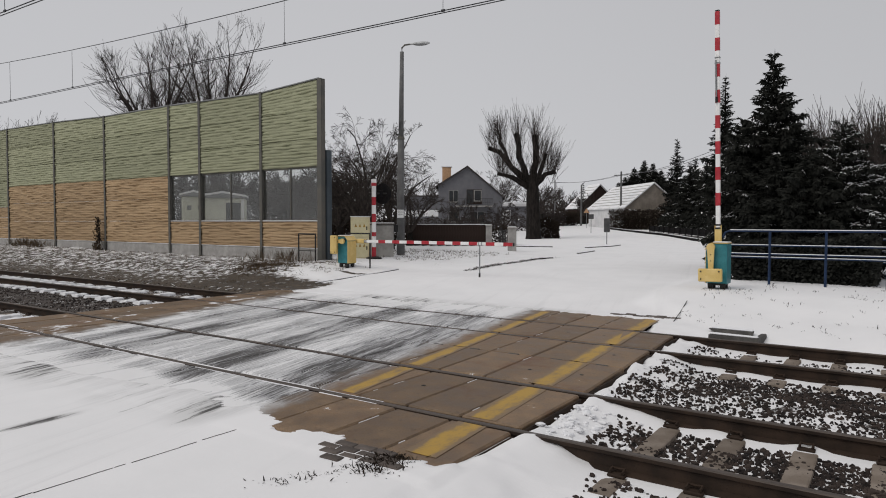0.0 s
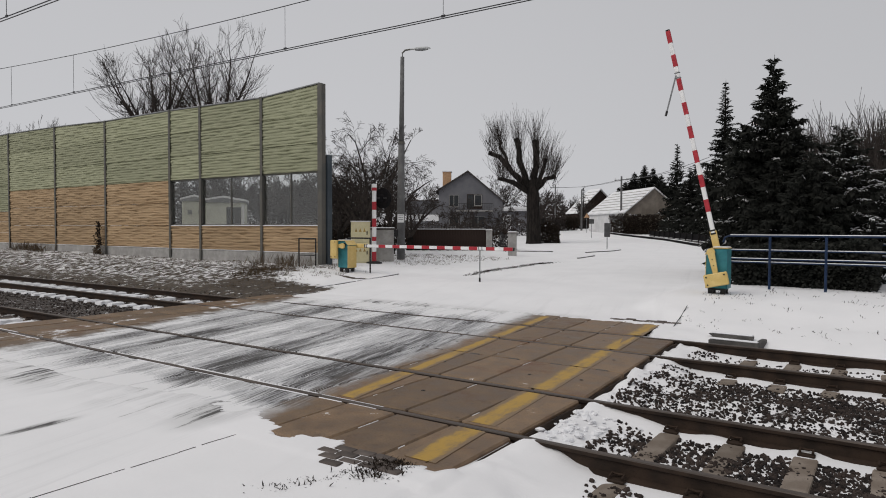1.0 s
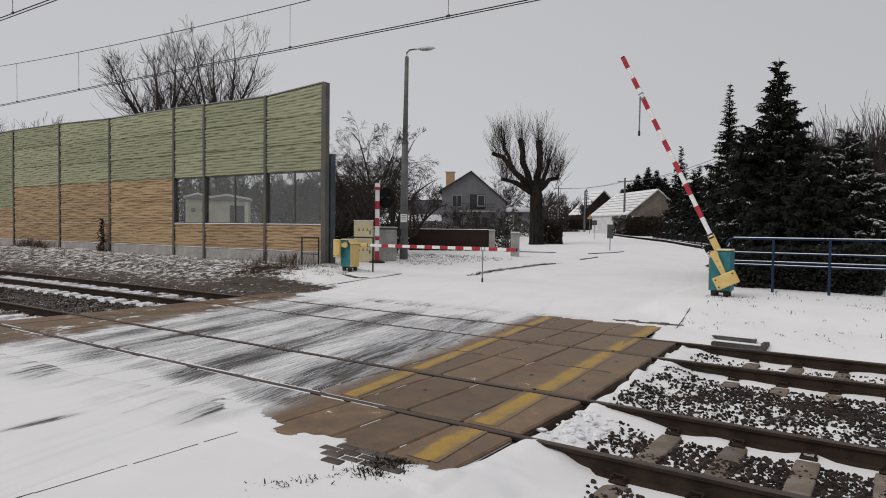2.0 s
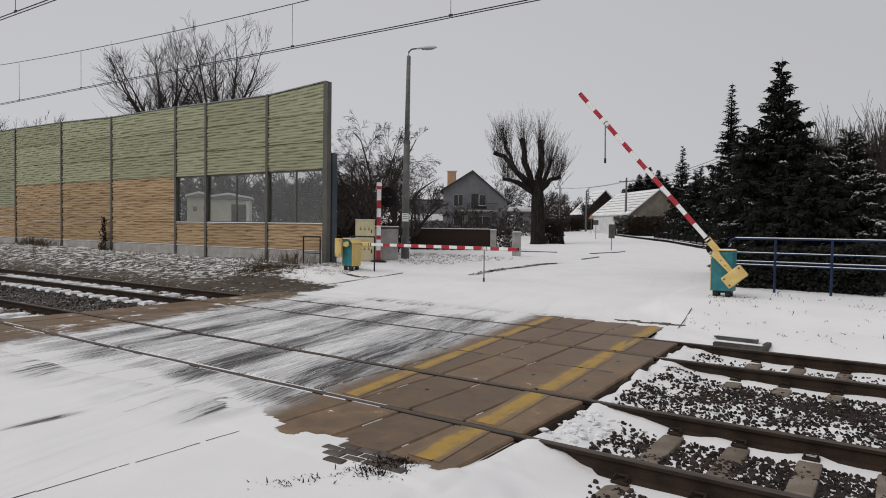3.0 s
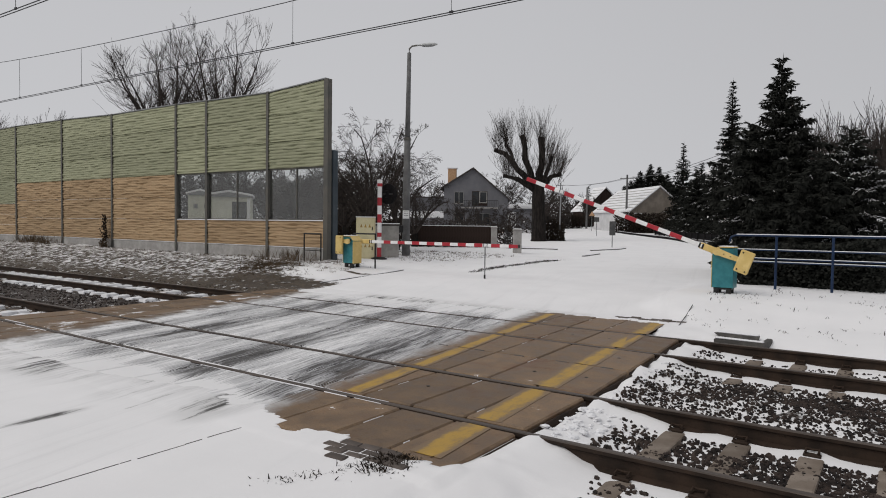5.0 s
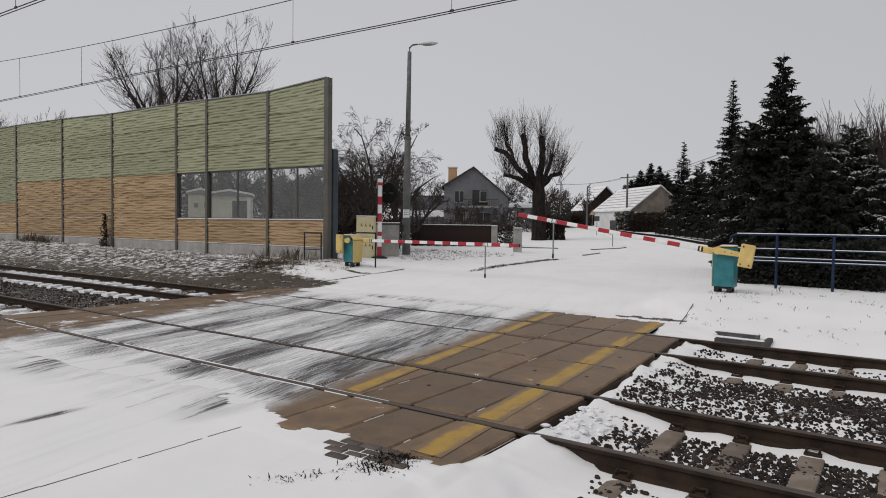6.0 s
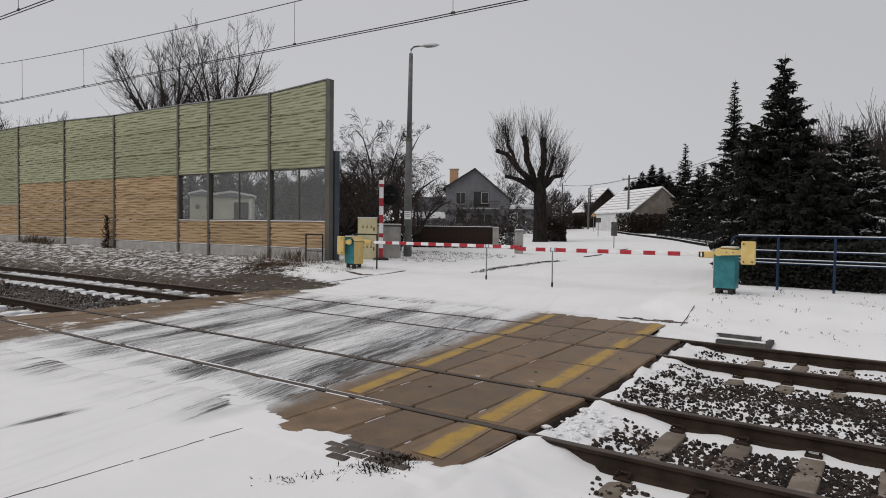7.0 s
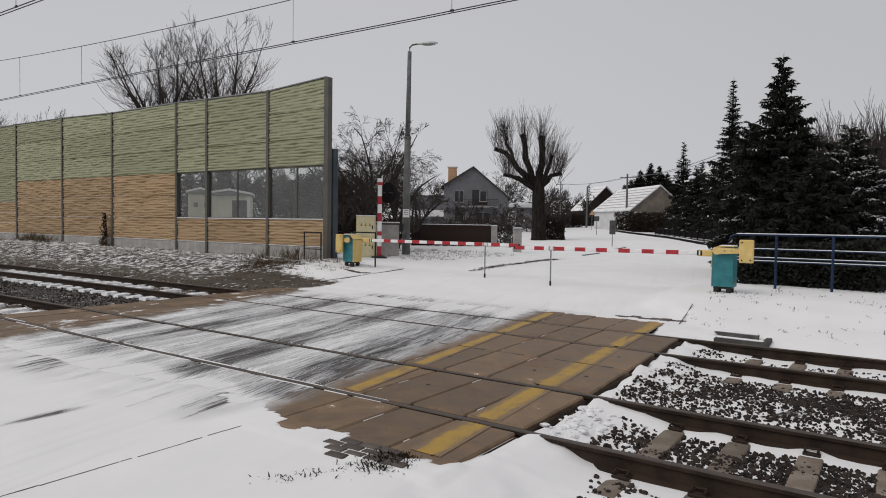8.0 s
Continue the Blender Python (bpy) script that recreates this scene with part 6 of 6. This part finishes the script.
# ---- kerbs, drain and tufts ----
def kerb(name, pts, w, hgt, label):
    e = thing(name, (0, 0, 0), label, "kerb", "kerbs of the side road")
    n = len(pts) - 1
    for i in range(n):
        a, b = Vector((*pts[i], 0)), Vector((*pts[i + 1], 0))
        d = b - a
        za = zg(*pts[i])
        zb = zg(*pts[i + 1])
        turn = Vector((d.x, d.y, zb - za)).to_track_quat("X", "Z").to_matrix().to_4x4()
        ob = part("kerbstone", Geo().box(0.01, d.length - 0.01, -w / 2, w / 2, -0.15, hgt, bevel=0.015), M_TARRED if hgt > 0.1 else M_DARKCONC, e, at=Matrix.Translation((a.x, a.y, za)) @ turn)
        part("snow_line", Geo().box(0.02, d.length - 0.02, -w / 2, w / 2, hgt + 0.001, hgt + 0.02, bevel=0.008), M_SNOW, ob)


kerb("kerb", [(-15.0, 36.7), (-14.75, 38.0), (-14.7, 39.6), (-14.85, 41.2), (-15.05, 42.7)], 0.14, 0.04, "low dark kerb of the traffic island")
kerb("kerb", [(-12.66, 30.0), (-12.85, 31.6), (-13.1, 33.2)], 0.12, 0.04, "low dark kerb of the traffic island")
kerb("kerb", [(-7.7, 45.0), (-10.83, 50.1), (-13.96, 55.5), (-17.64, 61.1), (-22.4, 68.3), (-28.7, 78.0)], 0.16, 0.20, "long dark kerb with snow along the far road")
kerb("kerb", [(-13.81, 13.51), (-13.72, 14.21), (-13.54, 15.01), (-13.57, 16.12), (-13.8, 17.43)], 0.035, 0.012, "thin dark edge of the footpath in the snow")
kerb("kerb", [(-18.6, 34.6), (-17.4, 34.8), (-16.3, 34.95)], 0.12, 0.05, "low dark kerb along the entrance")


def drain():
    e = thing("drain_headwall", (-2.12, 11.42, -0.16), "grey concrete drain headwall with snow lying in it", "drain", rz=-4)
    part("front_wall", Geo().prism([(-0.36, 0.06), (-0.22, -0.12), (0.37, -0.12), (0.40, 0.15), (-0.36, 0.13)], -0.05, 0.05), M_DARKCONC, e)
    part("side_wall", Geo().box(0.31, 0.40, 0.051, 0.56, -0.12, 0.14, bevel=0.012), M_DARKCONC, e)
    part("back_slab", Geo().prism([(-0.52, 0.15), (-0.40, 0.07), (0.18, 0.07), (0.20, 0.16)], 0.50, 0.58), M_DARKCONC, e, "tilted back slab")
    part("snow_fill", Geo().box(-0.34, 0.305, 0.051, 0.49, -0.1, 0.06, bevel=0.04), M_SNOW, e)
    part("snow_cap", Geo().box(-0.35, 0.39, -0.045, 0.045, 0.142, 0.168, bevel=0.01), M_SNOW, e)
    part("snow_cap", Geo().box(-0.48, 0.19, 0.505, 0.60, 0.158, 0.185, bevel=0.01), M_SNOW, e)


drain()


def tufts(name, spots, label, mat, lo, hi, blades=(5, 11), lean=0.35):
    rnd = random.Random(len(spots) + 17)
    g = Geo()
    for x, y in spots:
        z = zg(x, y) - 0.02
        for k in range(rnd.randint(*blades)):
            h = rnd.uniform(lo, hi)
            d = Vector((rnd.gauss(0, lean), rnd.gauss(0, lean), 1)).normalized() * h
            s = Vector((rnd.uniform(-1, 1), rnd.uniform(-1, 1), 0)).normalized() * 0.006
            p = Vector((x + rnd.gauss(0, 0.05), y + rnd.gauss(0, 0.05), z))
            bend = Vector((rnd.gauss(0, 0.12), rnd.gauss(0, 0.12), -0.05)) * h
            g.add([p - s, p + s, p + d * 0.6 + s * 0.8, p + d + bend, p + d * 0.6 - s * 0.8], [(0, 1, 2, 3, 4)])
    ob = part(name, g, mat)
    tagged(ob, label, "grass", kind="stuff")


rnd = random.Random(5)
jt = new("road_joint")
tagged(jt, "narrow broken dark joint in the snowy road", "road joint", kind="structure")
yy = 1.3
while yy < 3.7:
    seg = rnd.uniform(0.08, 0.4)
    wd = rnd.uniform(0.0012, 0.0032)
    xo = -4.65 + rnd.gauss(0, 0.004)
    part("joint_gap", Geo().box(xo - wd, xo + wd, yy, yy + seg, -0.05, 0.004), M_DARKCONC, jt)
    yy += seg + max(rnd.uniform(-0.08, 0.08), 0.0)
tufts("kerb_grass", [(rnd.gauss(-3.10, 0.07), rnd.gauss(3.80, 0.12)) for _ in range(320)] + [(-3.02 - t * 0.55 + rnd.gauss(0, 0.03), 3.72 - t * 0.75 + rnd.gauss(0, 0.03)) for t in [rnd.random() ** 1.5 for _ in range(70)]], "flattened dead grass at the deck corner", M_HEDGE, 0.02, 0.075, (4, 8), 1.6)
tufts("bank_grass", [(rnd.uniform(-46, -14.6), rnd.uniform(12.2, 16.7)) for _ in range(1700)], "dead grass poking through snow on the bank", M_DRYGRASS, 0.03, 0.12, (5, 11), 0.7)
tufts("bank_weeds", [(rnd.gauss(-17.6, 0.7), rnd.gauss(15.6, 0.5)) for _ in range(60)] + [(-31.5 + rnd.gauss(0, 0.15), 16.5 + rnd.gauss(0, 0.1)) for _ in range(14)] + [(-38 + rnd.gauss(0, 1.2), 16.3 + rnd.gauss(0, 0.2)) for _ in range(90)], "tall dry brown weeds on the bank", M_DRYGRASS, 0.2, 0.62, (4, 8))
tufts("dry_brush", [(rnd.gauss(-17.2, 0.5), rnd.gauss(14.4, 0.45)) for _ in range(260)], "brown heap of dry brush on the bank", M_DRYGRASS, 0.06, 0.22, (5, 9), 0.9)
tufts("verge_grass", [(rnd.uniform(-3.4, 4), rnd.uniform(12.2, 17.2)) for _ in range(170)] + [(rnd.gauss(-3.0, 0.3), rnd.gauss(15.3, 0.3)) for _ in range(25)], "sparse grass blades poking through the snow", M_HEDGE, 0.03, 0.10, (2, 6), 0.8)
tufts("ditch_grass", [(-11.35 - t * 0.6 + rnd.gauss(0, 0.10), 18.0 + t * 7.5 + rnd.gauss(0, 0.2)) for t in [rnd.random() for _ in range(520)]], "dark line of grass along the road edge", M_HEDGE, 0.03, 0.10, (4, 8), 0.8)
tufts("garden_weeds", [(rnd.uniform(-20.5, -14.5), rnd.uniform(19.5, 27.0)) for _ in range(600)], "withered weeds round the lamp post", M_DRYGRASS, 0.03, 0.14, (4, 8), 0.8)


# ivy on a barrier post
def ivy():
    e = thing("ivy", (-31.75, 16.72, 0.35), "dark ivy climbing a barrier post", "ivy")
    r = random.Random(9)
    g = Geo()
    for i in range(420):
        z = 1.75 * r.random() ** 1.5
        wd = 0.34 * (1 - z / 2.1) + 0.05
        p = Vector((r.gauss(0, wd * 0.5), -abs(r.gauss(0, 0.08)), z))
        d = Vector((r.gauss(0, 1), -0.4, r.gauss(0, 1))).normalized() * 0.08
        s = d.orthogonal().normalized() * 0.035
        g.add([p, p + d * 0.5 + s, p + d, p + d * 0.5 - s], [(0, 1, 2, 3)])
    part("leaves", g, M_HEDGE, e)
    part("stem", Geo().tube([(0, 0, -0.2), (0.05, -0.02, 0.8), (0.0, -0.02, 1.6)], 0.014, 5), M_BARK, e)


ivy()


# ---- ballast ----
def ballast(name, x0, x1, y0, y1, count, label, seed, bare):
    """Broken stones that stick out of the snow between and beside the rails."""
    r = random.Random(seed)
    shapes = []
    for k in range(7):
        bm = bmesh.new()
        bmesh.ops.create_icosphere(bm, subdivisions=1, radius=1)
        for v in bm.verts:
            v.co *= r.uniform(0.68, 1.2)
        vs = np.array([v.co[:] for v in bm.verts])
        bm.verts.index_update()
        fs = [[v.index for v in f.verts] for f in bm.faces]
        bm.free()
        shapes.append((vs, fs))
    g = Geo()
    n = 0
    while n < count:
        x, y = r.uniform(x0, x1), r.uniform(y0, y1)
        patch = noise.noise((x * 1.1, y * 1.6, seed)) * 0.5 + 0.5
        if min(abs(y - q) for q in (R4, R3, R2, R1)) < 0.17 + 0.06 * patch or r.random() > bare * (0.25 + 1.5 * patch ** 2):
            n += 0.25
            continue
        n += 1
        vs, fs = shapes[r.randrange(7)]
        m = np.array(Euler((r.uniform(0, 6), r.uniform(0, 6), r.uniform(0, 6))).to_matrix())
        s = r.uniform(0.010, 0.027)
        q = (vs * np.array([1, r.uniform(0.7, 1.1), r.uniform(0.6, 0.9)]) * s) @ m.T + np.array([x, y, zg(x, y) + s * r.uniform(-0.1, 0.5)])
        g.add(q.tolist(), fs)
    ob = part(name, g, M_STONE)
    tagged(ob, label, "ballast", kind="stuff")


BL = "dark broken ballast stones showing through snow"
ballast("track_ballast", -2.5, 4.0, 6.75, 9.1, 13000, BL, 1, 0.9)
ballast("track_ballast", -2.2, 2.2, 5.15, 6.4, 6600, BL, 2, 0.66)
ballast("track_ballast", -1.9, 1.5, 3.75, 4.9, 1700, BL, 3, 0.4)
ballast("track_ballast", -2.5, 4.0, 9.5, 11.5, 3400, BL, 4, 0.45)
ballast("track_ballast", 4.0, 11.0, 3.9, 11.4, 6000, BL, 9, 0.6)
ballast("track_ballast", -40, -13.7, 6.75, 9.1, 8000, BL, 5, 0.95)
ballast("track_ballast", -34, -13.7, 9.5, 11.9, 3500, BL, 6, 0.5)


# ---- clods of shovelled snow beside the deck ----
def snow_clods(spots, seed):
    rnd = random.Random(seed)
    bm = bmesh.new()
    for x, y, r in spots:
        got = bmesh.ops.create_icosphere(bm, subdivisions=1, radius=r)["verts"]
        sq = rnd.uniform(0.3, 0.6)
        for v in got:
            v.co = v.co * rnd.uniform(0.6, 1.45)
            v.co.z *= sq
            v.co += Vector((x, y, zg(x, y) + r * 0.2))
    me = bpy.data.meshes.new("snow_clods")
    bm.to_mesh(me)
    bm.free()
    me.materials.append(M_SNOW)
    tagged(new("snow_clods", me), "small clods of loose snow beside the crossing slabs", "snow", kind="stuff")


def setts(at, nx, ny, seed, label):
    """Small dark paving setts that show through the snow beside the slabs."""
    r = random.Random(seed)
    e = new("paving_setts")
    e.matrix_basis = pose(*at, 0, 0, 2)
    tagged(e, label, "paving", kind="structure")
    me = Geo().box(-0.094, 0.094, -0.044, 0.044, -0.05, 0.0, bevel=0.008).mesh("sett", M_SETT)
    for j in range(ny):
        for i in range(nx):
            u, v = i - (nx - 1) / 2, j - (ny - 1) / 2
            if (u / nx) ** 2 + (v / ny) ** 2 > 0.17 + 0.16 * noise.noise((i * 0.8, j * 0.9, seed)):
                continue
            part("sett", me, M_SETT, e, at=pose(u * 0.197 + 0.1 * (j % 2), v * 0.096, r.uniform(-0.006, 0.006), r.uniform(-2, 2), r.uniform(-2, 2), 0))


setts((-3.40, 3.80, 0.016), 4, 5, 3, "dark paving setts showing through thin snow beside the deck")
setts((-4.15, 12.70, 0.015), 8, 3, 5, "dark paving setts showing through thin snow behind the deck")
rod = thing("steel_rod", (-3.30, 12.25, 0.0), "thin dark steel rod lying at the corner of the deck", "rod")
part("bar", Geo().tube([(0, 0, -0.02), (-0.08, 0.9, 0.10), (-0.12, 1.5, 0.24)], 0.009, 6), M_BLACK, rod)


rnd = random.Random(77)
snow_clods([(DECK_R + 0.12 + abs(rnd.gauss(0, 0.35)), rnd.uniform(5.2, 6.35), 0.012 + 0.035 * rnd.random() ** 2) for _ in range(170)]
           + [(DECK_R + 0.12 + abs(rnd.gauss(0, 0.3)), rnd.uniform(6.75, 9.1), 0.010 + 0.026 * rnd.random() ** 2) for _ in range(110)], 78)
motions()
